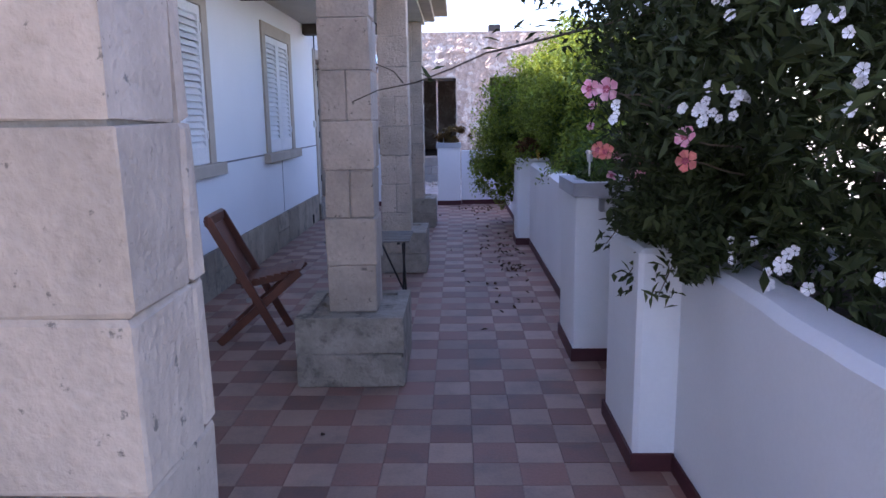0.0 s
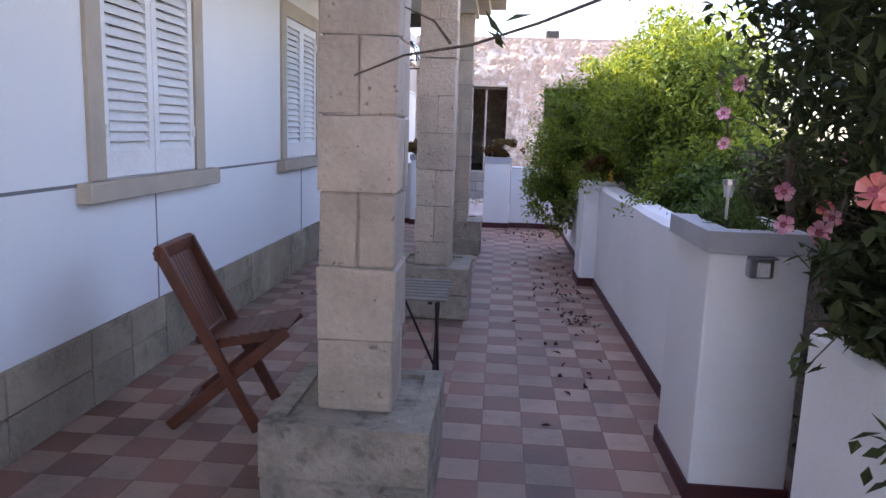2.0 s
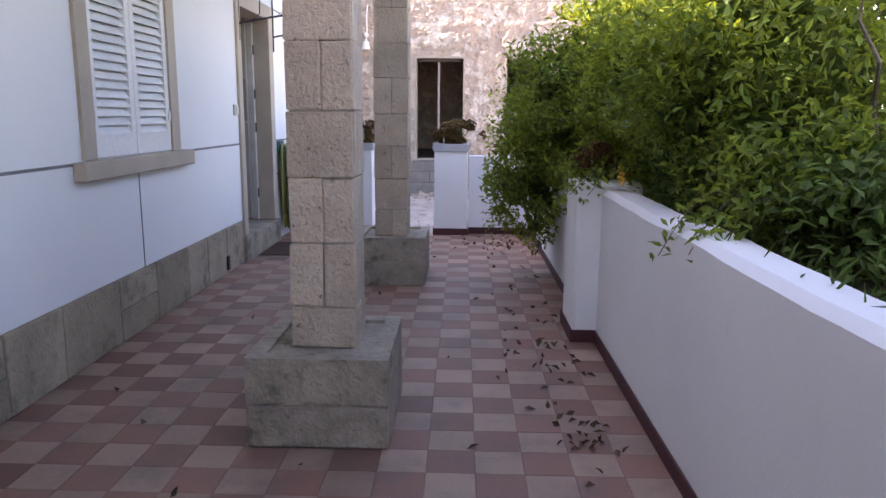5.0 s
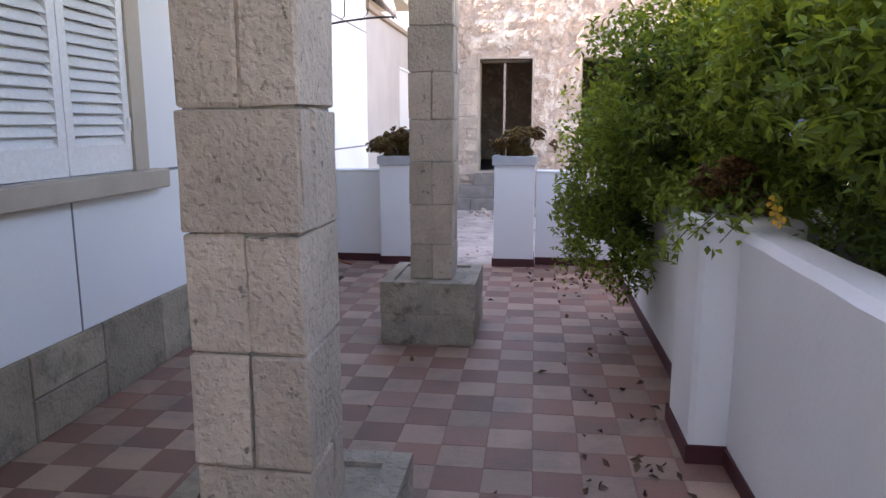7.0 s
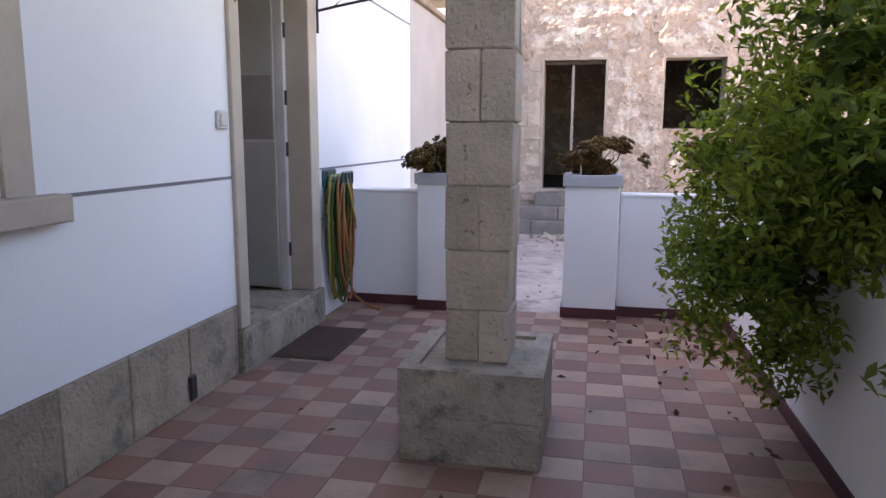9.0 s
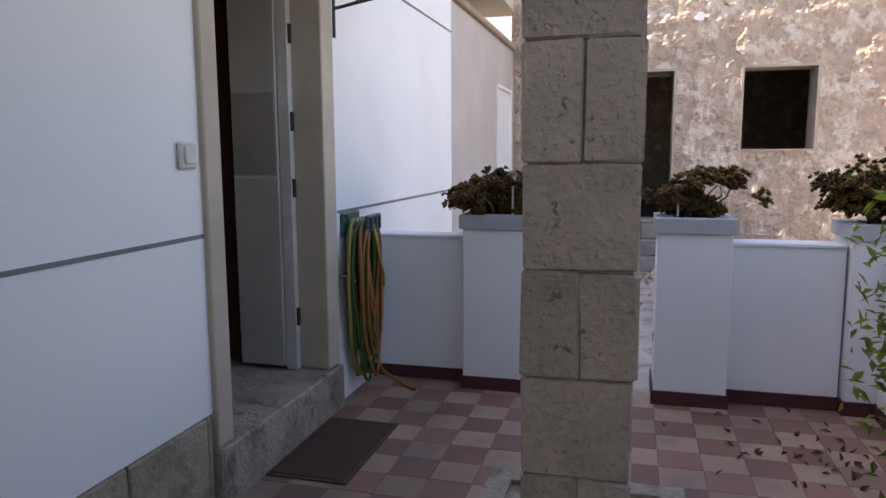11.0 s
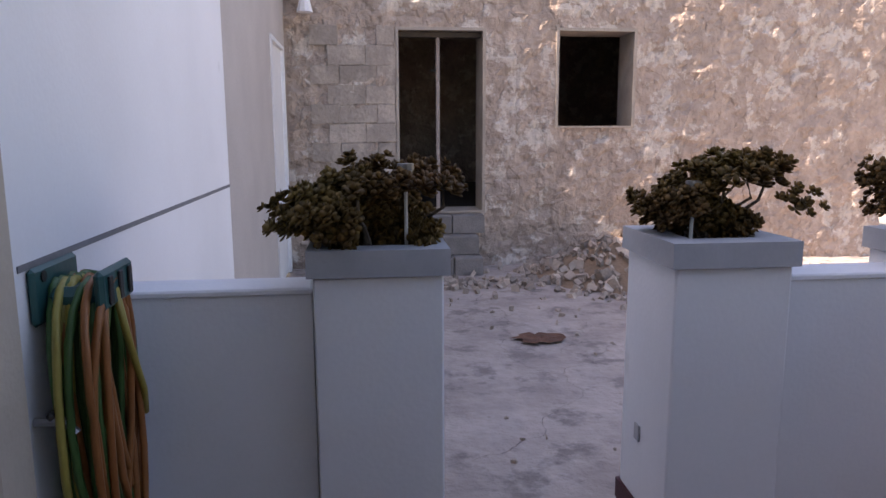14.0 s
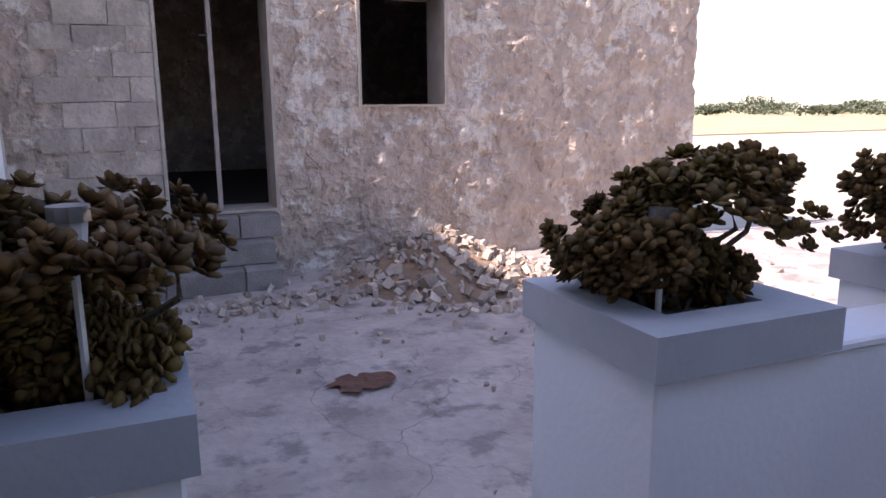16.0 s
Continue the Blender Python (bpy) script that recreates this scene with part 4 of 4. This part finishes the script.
def flower(centre, r, material, parent, name="flower", petals=5, aim=(-0.7, -0.6, 0.25), label=""):
    """A funnel of rounded petals that looks along aim."""
    q = Vector(aim).to_track_quat("Z", "Y").to_matrix()
    spin = random.uniform(0, 6)
    vs, fs = [], []
    for k in range(petals):
        a = spin + k * math.tau / petals
        i = len(vs)
        for rr, da, z in ((0.08, 0, -0.35), (0.52, -0.62, -0.02), (0.88, -0.52, 0.08), (1.0, 0.0, 0.0), (0.88, 0.52, 0.12), (0.52, 0.62, 0.02)):
            p = q @ Vector((rr * r * math.cos(a + da), rr * r * math.sin(a + da), z * r))
            vs.append(tuple(Vector(centre) + p))
        fs += [(i, i + 1, i + 2), (i, i + 2, i + 3), (i, i + 3, i + 4), (i, i + 4, i + 5)]
    return quads(name, vs, fs, material, parent, label)


def bush_a():
    b = thing("flowering_shrub", "dark-leaved shrub with white and pink flowers over the parapet", "shrub", at=(0, 0, 0))
    blobs = [(2.25, 1.9, 1.75, 0.80, 1.2, 1.05), (1.95, 2.9, 1.80, 0.78, 0.85, 1.0, 1.3), (1.85, 3.65, 1.95, 0.66, 0.6, 0.9, 2.0), (1.95, 2.4, 1.05, 0.45, 1.1, 0.28, 1.6)]

    def keep(p):
        low = (1.66 if p[1] < 2.8 else 1.50) if p[2] < 1.02 else 1.34 if p[2] < 1.25 else 1.14
        return p[2] > 0.80 and p[0] > low

    leaves("foliage", in_blobs(blobs, 25000, rng, keep, 0.35), 0.066, 0.0125, M_LEAF_D, b, rng)
    shoots = [(1.88, 4.35, 2.05, 0.62, 0.6, 0.75, 1.8), (2.15, 5.3, 1.75, 0.42, 0.5, 0.7, 0.6), (1.92, 4.75, 1.9, 0.52, 0.55, 0.75, 1.5), (1.30, 4.05, 2.22, 0.42, 0.6, 0.26, 1.6)]
    leaves("sprig", in_blobs(shoots, 10500, rng, lambda p: p[0] > 0.9 and (p[2] > 1.35 or p[0] > 1.74), 0.2), 0.066, 0.0125, M_LEAF_D, b, rng)
    leaves("sprig", in_blobs([(2.0, 4.15, 1.30, 0.45, 0.35, 0.55)], 2600, rng, lambda p: p[0] > 1.5 and not (p[1] > 4.5 and p[2] < 1.1), 0.2), 0.08, 0.0125, M_LEAF_D, b, rng)
    leaves("low_foliage", in_blobs([(2.0, 5.35, 1.15, 0.28, 0.55, 0.34), (1.98, 4.75, 1.12, 0.22, 0.3, 0.36)], 5200, rng, lambda p: p[0] > 1.73 and p[2] > 0.88, 0.1), 0.07, 0.013, M_LEAF_R, b, rng, droop=-0.3)
    inner = [(x[0], x[1], x[2], x[3] * 0.8, x[4] * 0.8, x[5] * 0.8) for x in blobs]
    leaves("inner_foliage", in_blobs(inner, 3200, rng, keep, 0.05), 0.10, 0.025, M_LEAF_D, b, rng)
    leaves("overhang", in_blobs([(1.66, 3.42, 1.20, 0.38, 0.62, 0.36)], 7500, rng, lambda p: p[0] > 1.26 and (p[2] > 0.97 or (p[0] < 1.35 and p[2] > 0.88) or (p[1] < 3.17 and p[2] > 0.91 and p[0] < 1.5)), 0.1), 0.06, 0.012, M_LEAF_D, b, rng)
    leaves("overhang", in_blobs([(1.55, 3.40, 1.06, 0.26, 0.38, 0.13), (1.52, 3.0, 1.02, 0.20, 0.26, 0.18)], 5200, rng, lambda p: p[2] > 0.97 or (p[2] > 0.89 and p[1] < 3.17 and p[0] < 1.51) or (p[2] > 0.90 and p[0] < 1.345), 0.05), 0.07, 0.015, M_LEAF_D, b, rng)
    leaves("low_foliage", in_blobs([(2.35, 4.25, 0.55, 0.5, 0.5, 1.0), (2.05, 4.55, 0.45, 0.3, 0.35, 0.75, 2.0)], 9000, rng, lambda p: p[0] > 1.75 and p[2] > -0.1, 0.2), 0.08, 0.018, M_LEAF_D, b, rng)
    for q, (sx, sy, sz, ex, ey, ez) in enumerate(((1.72, 3.25, 1.08, 1.33, 3.30, 0.80), (1.70, 3.10, 1.06, 1.42, 3.12, 0.78), (1.70, 3.55, 1.10, 1.31, 3.60, 0.90))):
        pts = [(sx + (ex - sx) * t, sy + (ey - sy) * t, sz + 0.06 * math.sin(math.pi * t) + (ez - sz) * t * t) for t in [k / 7 for k in range(8)]]
        part("twig", tube(pts, 0.005, 5, r1=0.002), M_BARK, b)
        cl = [np.array(pts[int(rng.integers(2, 8))]) + rng.normal(0, 0.032, 3) for _ in range(75)]
        leaves("sprig", cl, 0.06, 0.011, M_LEAF_D, b, rng)
    part("branch", limb((1.80, 4.98, 0.85), (1.62, 5.0, 2.45), 0.022, 0.012, 0.06, 8, 71), M_BARK, b)
    for k in range(5):
        part("branch", limb((1.9, 4.3 + 0.2 * k, 0.2 if k < 3 else 0.85), (1.7 + 0.12 * k, 4.3 + 0.25 * k, 2.3), 0.010, 0.004, 0.12, 8, 80 + k), M_BARK, b)
    for k in range(8):
        y = 1.2 + 0.35 * k
        part("branch", limb((2.1, y, 0.84), (1.8 + 0.5 * random.random(), y + random.uniform(-0.4, 0.4), 2.3), 0.018, 0.006, 0.2, 7, k), M_BARK, b)
    tw = [(1.75, 3.95, 2.0), (1.35, 3.85, 1.90), (0.94, 3.75, 1.80), (0.77, 3.7, 1.76), (0.61, 3.66, 1.69), (0.45, 3.62, 1.63), (0.29, 3.6, 1.60), (0.17, 3.6, 1.55)]
    part("twig", tube(tw, 0.007, 5, r1=0.0025), M_BARK, b, "bare arching twig")
    part("twig", tube([(0.40, 3.61, 1.63), (0.36, 3.6, 1.68), (0.29, 3.6, 1.71)], 0.004, 5, r1=0.002), M_BARK, b)
    tl = [(x + rng.normal(0, 0.03), 3.66 + rng.normal(0, 0.03), z + rng.normal(0.02, 0.04)) for x, z in ((0.55, 1.68), (0.8, 1.78), (0.92, 1.81), (1.0, 1.83), (1.1, 1.86), (1.2, 1.88), (1.3, 1.9), (1.4, 1.93), (1.5, 1.95)) for _ in range(4)]
    leaves("sprig", tl, 0.075, 0.011, M_LEAF_D, b, rng)
    for c in WHITES:
        for _ in range(4):
            flower((c[0] + 0.01 + random.gauss(0, 0.022), c[1] + random.gauss(0, 0.03) - 0.05, c[2] + random.gauss(0, 0.028)), random.uniform(0.014, 0.021), M_PETAL, b)
    for petals, spots in ((M_PINK, PINKS), (M_SALMON, SALMONS)):
        for x, y, z, r in spots:
            flower((x, y - 0.02, z), r, petals, b, aim=(-0.5 + random.uniform(-0.4, 0.3), -0.8, random.uniform(-0.1, 0.4)))
            flower((x - 0.006, y - 0.027, z), r * 0.34, M_THROAT, b, aim=(-0.5, -0.8, 0.15))
            part("twig", limb((x + 0.25, y + 0.12, z - 0.06), (x, y, z), 0.004, 0.003, 0.04, 4, int(z * 99)), M_BARK, b)
    return b


def bush_b():
    b = thing("green_shrub", "large fine-leaved green shrub spilling over the far parapet", "shrub")
    blobs = [(2.15, 6.95, 1.18, 0.55, 0.6, 0.36), (2.12, 7.8, 1.60, 0.72, 0.85, 0.82), (2.05, 8.8, 1.68, 0.72, 1.0, 0.90), (1.75, 10.0, 1.50, 0.80, 0.85, 0.85), (1.32, 10.5, 0.95, 0.50, 0.60, 0.70), (2.3, 11.3, 1.4, 0.6, 0.8, 0.6)]

    def keep(p):
        if p[1] < 8.5 and p[2] < 1.15 and p[0] < 1.62:
            return False
        return p[2] > (0.88 if p[0] > 1.42 else 0.16)

    leaves("foliage", in_blobs(blobs, 66000, rng, keep, 0.5), 0.058, 0.0125, M_LEAF_G, b, rng)
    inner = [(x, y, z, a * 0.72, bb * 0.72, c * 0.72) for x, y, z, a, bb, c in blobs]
    # inner and low leaves carry the crown's shade in their darker colour
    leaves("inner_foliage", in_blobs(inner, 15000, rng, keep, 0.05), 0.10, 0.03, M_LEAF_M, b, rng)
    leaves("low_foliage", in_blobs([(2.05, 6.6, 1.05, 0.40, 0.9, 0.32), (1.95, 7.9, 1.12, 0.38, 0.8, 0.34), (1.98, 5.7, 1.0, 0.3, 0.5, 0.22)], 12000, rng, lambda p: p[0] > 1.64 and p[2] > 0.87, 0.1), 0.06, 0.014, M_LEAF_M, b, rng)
    for k, (y, out, drop) in enumerate(((7.02, 1.46, 0.90), (7.2, 1.40, 0.86), (6.9, 1.55, 0.97), (8.72, 1.27, 0.93), (8.86, 1.24, 0.88), (8.60, 1.36, 0.94), (9.15, 1.30, 0.78), (9.4, 1.25, 0.7))):
        pts = [(1.78 + (out - 1.78) * t, y - 0.12 * t, 1.08 + 0.05 * math.sin(math.pi * t) + (drop - 1.08) * t ** 2.5) for t in [q / 7 for q in range(8)]]
        part("twig", tube(pts, 0.004, 5, r1=0.002), M_BARK, b)
        leaves("sprig", [np.array(pts[int(rng.integers(2, 8))]) + rng.normal(0, 0.03, 3) for _ in range(60)], 0.06, 0.013, M_LEAF_G, b, rng)
    leaves("sprig", in_blobs([(1.0, 10.5, 0.95, 0.35, 0.6, 0.75)], 1400, rng, lambda p: p[0] > 0.80 and p[2] > 0.35 + 0.5 * max(0, p[1] - 10.4), 0.1), 0.055, 0.012, M_LEAF_G, b, rng)
    leaves("sprig", rng.normal((1.40, 9.0, 1.04), (0.09, 0.22, 0.06), (420, 3)), 0.055, 0.012, M_LEAF_G, b, rng)
    leaves("dry_grass", rng.normal((1.72, 5.5, 1.02), (0.08, 0.45, 0.05), (500, 3)), 0.11, 0.004, M_LEAF_M, b, rng, droop=-0.7)
    for k in range(13):
        y = 5.9 + 0.42 * k
        part("branch", limb((2.2, y, 0.84), (1.9 + 0.5 * random.random() - (0.5 if y > 9.6 else 0), y + random.uniform(-0.4, 0.4), 1.9), 0.016, 0.005, 0.2, 7, 40 + k), M_BARK, b)
    for k in range(4):
        flower((1.50 + random.gauss(0, 0.03), 8.2 + random.gauss(0, 0.05), 1.35 + random.gauss(0, 0.02)), 0.019, M_BLUE, b, label="pale blue flower")
    for k in range(3):
        flower((1.55, 8.44 + 0.04 * k, 1.03 + 0.03 * k), 0.028, M_YELLOW, b, petals=4, label="yellowed leaf")
    return b


def jade(name, label, x, y, z, blobs, n, seed):
    """Thick round leaves in rosettes on short forked stems."""
    g = np.random.default_rng(seed)
    j = thing(name, label, "succulent", "jade plants", (x, y, z))
    tips = in_blobs(blobs, n, g, lambda p: p[2] > 0.03 and not (max(abs(p[0]), abs(p[1])) > 0.17 and p[2] < 0.085), 0.04)
    vs, fs = [], []
    for t in tips:
        out = Vector(t) - Vector((0, 0, 0.08))
        q = (out.normalized() + Vector((0, 0, 0.5))).to_track_quat("Z", "Y").to_matrix()
        s = g.uniform(0.75, 1.2)
        for k in range(7):
            a = k * 2.4 + g.uniform(-0.2, 0.2)
            tilt = 0.15 + 0.14 * k + g.uniform(-0.2, 0.2)
            L, W, T = 0.031 * s, 0.0125 * s, 0.0042 * s
            d = q @ Vector((math.cos(a) * math.cos(tilt), math.sin(a) * math.cos(tilt), math.sin(tilt)))
            w = q @ Vector((-math.sin(a), math.cos(a), 0))
            u = d.cross(w)
            c = Vector(t)
            i = len(vs)
            for f, h in ((0.05, 0.25), (0.5, 0.9), (0.85, 0.8)):
                vs.append(tuple(c + d * L * f + w * W * h))
                vs.append(tuple(c + d * L * f - w * W * h))
            vs.append(tuple(c + d * L * 1.02))
            vs.append(tuple(c + d * L * 0.6 + u * T))
            vs.append(tuple(c + d * L * 0.6 - u * T))
            ring = (0, 2, 4, 6, 5, 3, 1)
            for m in range(7):
                e, f2 = ring[m], ring[(m + 1) % 7]
                fs += [(i + e, i + f2, i + 7), (i + f2, i + e, i + 8)]
    ob = quads("foliage", vs, fs, M_LEAF_J, j, "thick rounded brownish-green leaves", True)
    ob["kind"] = "stuff"
    for k in range(14):
        t = tips[int(g.integers(len(tips)))]
        part("stem", limb((t[0] * 0.15, t[1] * 0.15, -0.05), (t[0] * 0.9, t[1] * 0.9, t[2] * 0.9), 0.009, 0.005, 0.05, 5, k), M_BARK, j)
    return j


def stake_light(x, y, z0, z1, label):
    s = thing("solar_stake_light", label, "light", "solar lights", (x, y, 0))
    part("stake", tube([(0, 0, z0), (0, 0, z1 - 0.07)], 0.006, 6), M_PLASTIC, s)
    part("lens", tube([(0, 0, z1 - 0.07), (0, 0, z1 - 0.02)], 0.016, 10, r1=0.022), M_LENS, s)
    part("cap", tube([(0, 0, z1 - 0.02), (0, 0, z1)], 0.026, 10), M_STEEL, s, "steel cap")


WHITES = [(1.12, 2.75, 1.485), (1.305, 2.549, 1.478), (1.32, 2.57, 1.46), (1.40, 2.576, 1.545), (1.43, 2.60, 1.50), (1.35, 3.4, 1.88), (1.4, 2.6, 1.78), (1.44, 2.1, 1.65), (1.5, 2.35, 1.03), (1.56, 1.95, 1.12), (1.52, 2.1, 1.54), (1.556, 2.778, 1.064), (1.53, 2.8, 1.56), (1.58, 2.5, 1.06)]
# each: place, radius
PINKS = [(1.14, 2.86, 1.56, 0.042), (1.09, 2.90, 1.565, 0.034), (1.36, 2.72, 1.405, 0.038), (1.553, 5.119, 1.67, 0.04), (1.511, 5.14, 1.412, 0.032), (1.48, 4.31, 1.155, 0.036), (1.56, 5.35, 1.55, 0.035), (1.68, 4.32, 1.40, 0.045), (1.571, 4.57, 1.247, 0.038), (1.606, 4.33, 1.132, 0.042), (1.65, 4.35, 1.18, 0.034)]
SALMONS = [(1.18, 3.18, 1.345, 0.036), (1.20, 3.14, 1.34, 0.034), (1.40, 2.82, 1.322, 0.040), (1.63, 4.37, 1.21, 0.032)]
bush_a()
bush_b()
jade("jade_plant", "full rounded brown-green jade plant in a pier cap", -0.605, 12.76, 1.02, [(0.0, 0, 0.13, 0.31, 0.25, 0.175), (-0.10, -0.04, 0.12, 0.26, 0.24, 0.14), (0.13, -0.04, 0.14, 0.20, 0.20, 0.13), (0.02, -0.14, 0.08, 0.24, 0.12, 0.09)], 1550, 3)
jade("jade_plant", "uneven jade plant leaning over its pier cap", 0.49, 12.77, 1.02, [(-0.05, 0, 0.11, 0.18, 0.18, 0.14), (-0.15, 0, 0.15, 0.13, 0.12, 0.06), (0.06, 0, 0.235, 0.17, 0.15, 0.075), (0.17, 0, 0.26, 0.12, 0.1, 0.06), (0.12, 0, 0.12, 0.14, 0.14, 0.09), (0.29, 0, 0.15, 0.13, 0.12, 0.08)], 760, 5)
jade("jade_plant", "tall dark jade plant on the corner pier", 1.49, 12.82, 1.02, [(0.0, 0, 0.16, 0.26, 0.20, 0.18), (-0.18, 0, 0.14, 0.16, 0.15, 0.14), (0.06, 0, 0.32, 0.14, 0.14, 0.12), (-0.22, 0, 0.24, 0.16, 0.14, 0.14)], 820, 8)
jade("jade_plant", "dark jade plant on the pier below the green shrub", 1.53, 8.84, 0.985, [(0.0, 0, 0.11, 0.19, 0.18, 0.11), (-0.04, -0.05, 0.17, 0.13, 0.12, 0.08)], 420, 11)
stake_light(0.40, 12.70, 1.0, 1.25, "small solar stake light among the jade leaves")
stake_light(-0.541, 12.67, 1.0, 1.315, "small solar stake light standing in the jade plant")
stake_light(1.45, 4.80, 1.0, 1.27, "small solar stake light in the pier planter")


def far_tree(x, y, h, w, seed):
    t = thing("tree", "distant tree at the edge of the field, its green paled for haze", "tree", "far trees", (x, y, -0.3))
    part("trunk", tube([(0, 0, 0), (0.1, 0, h * 0.3), (0, 0.1, h * 0.55)], 0.25, 6, r1=0.12), M_BARK, t)
    g = np.random.default_rng(seed)
    bl = [(g.uniform(-w, w) * 0.6, g.uniform(-w, w) * 0.5, h * g.uniform(0.2, 0.7), w * 0.45, w * 0.45, h * 0.3) for _ in range(6)]
    leaves("crown", in_blobs(bl, 500, g, lambda p: p[2] > 0.3, 0.3), 0.7, 0.28, M_LEAF_HAZE, t, g)


for k in range(40):
    a = radians(12 + 1.7 * k + random.uniform(-0.8, 0.8))
    dist = random.uniform(125, 190)
    far_tree(dist * math.sin(a), 12 + dist * math.cos(a), random.uniform(2.0, 4.2), random.uniform(4, 8), 100 + k)

tuft = thing("planter_grass", "tuft of grey-green grass and succulents in the pier planter", "plant")
leaves("grass", rng.normal((1.52, 4.86, 1.10), (0.05, 0.11, 0.015), (420, 3)), 0.085, 0.004, M_LEAF_M, tuft, rng, droop=-0.5)
leaves("succulent", rng.normal((1.50, 4.92, 1.09), (0.05, 0.09, 0.015), (160, 3)), 0.09, 0.016, M_LEAF_D, tuft, rng, droop=-0.3)

# fallen leaves on the tiles
litter = thing("fallen_leaves", "dry brown fallen leaves scattered along the parapet foot", "leaves")
pts = [(1.30 - abs(random.gauss(0, 0.28)), random.uniform(5.5, 12.5), 0.010) for _ in range(60)]
pts += [(1.12 + random.gauss(0, 0.12), 8.3 + random.gauss(0, 0.35), 0.012) for _ in range(26)]
pts += [(1.20 + random.gauss(0, 0.06), 7.3 + random.gauss(0, 0.12), 0.014) for _ in range(18)]
pts += [(1.05 + random.gauss(0, 0.16), 11.9 + random.gauss(0, 0.3), 0.012) for _ in range(40)]
pts += [(random.uniform(-1.3, 1.2), random.uniform(2, 12.3), 0.010) for _ in range(30)]
leaves("leaf_litter", pts, 0.055, 0.014, M_DEAD, litter, np.random.default_rng(2), droop=0.0, fold=0.5)

# ---- floor tiles ----
fl = bpy.data.objects["floor"]


def tile_mesh(name, material):
    h, k, b, zt = TILE / 2 - 0.0006, TILE_Y / 2 - 0.0005, 0.0012, 0.0015
    vs = [(sx * h, sy * k, -0.002) for sx, sy in ((-1, -1), (1, -1), (1, 1), (-1, 1))] + [(sx * (h - b), sy * (k - b), zt) for sx, sy in ((-1, -1), (1, -1), (1, 1), (-1, 1))]
    fs = [(4, 5, 6, 7)] + [(i, (i + 1) % 4, 4 + (i + 1) % 4, 4 + i) for i in range(4)]
    me = bpy.data.meshes.new(name)
    me.from_pydata(vs, [], fs)
    me.materials.append(material)
    return me, vs, fs


meshes = [tile_mesh("tile", M_TILE_A), tile_mesh("tile", M_TILE_B)]
rest = [([], []), ([], [])]
single = 0
i0, i1 = int(math.floor((PAVE_X0 - TX) / TILE + 0.01)), int(math.ceil((PAVE_X1 - TX) / TILE - 0.01))
j0, j1 = int(math.floor((PAVE_Y0 - TY) / TILE_Y + 0.01)), int(math.ceil((PAVE_Y1 - TY) / TILE_Y - 0.01))
for i in range(i0, i1):
    for j in range(j0, j1):
        x, y = TX + (i + 0.5) * TILE, TY + (j + 0.5) * TILE_Y
        odd = (i + j + 1) % 2
        me, vs, fs = meshes[odd]
        dz = random.uniform(-0.0008, 0.0008)
        if 0.0 < x < 1.4 and 2.6 < y < 11.0 and single < 300:
            single += 1
            ob = new("tile", me)
            ob.parent = fl
            ob.matrix_basis = pose(x, y, dz, random.uniform(-0.15, 0.15), random.uniform(-0.15, 0.15), 0)
        else:
            k = len(rest[odd][0])
            rest[odd][0].extend([(x + v[0], y + v[1], v[2] + dz) for v in vs])
            rest[odd][1].extend([tuple(k + q for q in f) for f in fs])
for (vs, fs), m in zip(rest, (M_TILE_A, M_TILE_B)):
    ob = quads("tiles", vs, fs, m, fl)
    ob["kind"] = "stuff"
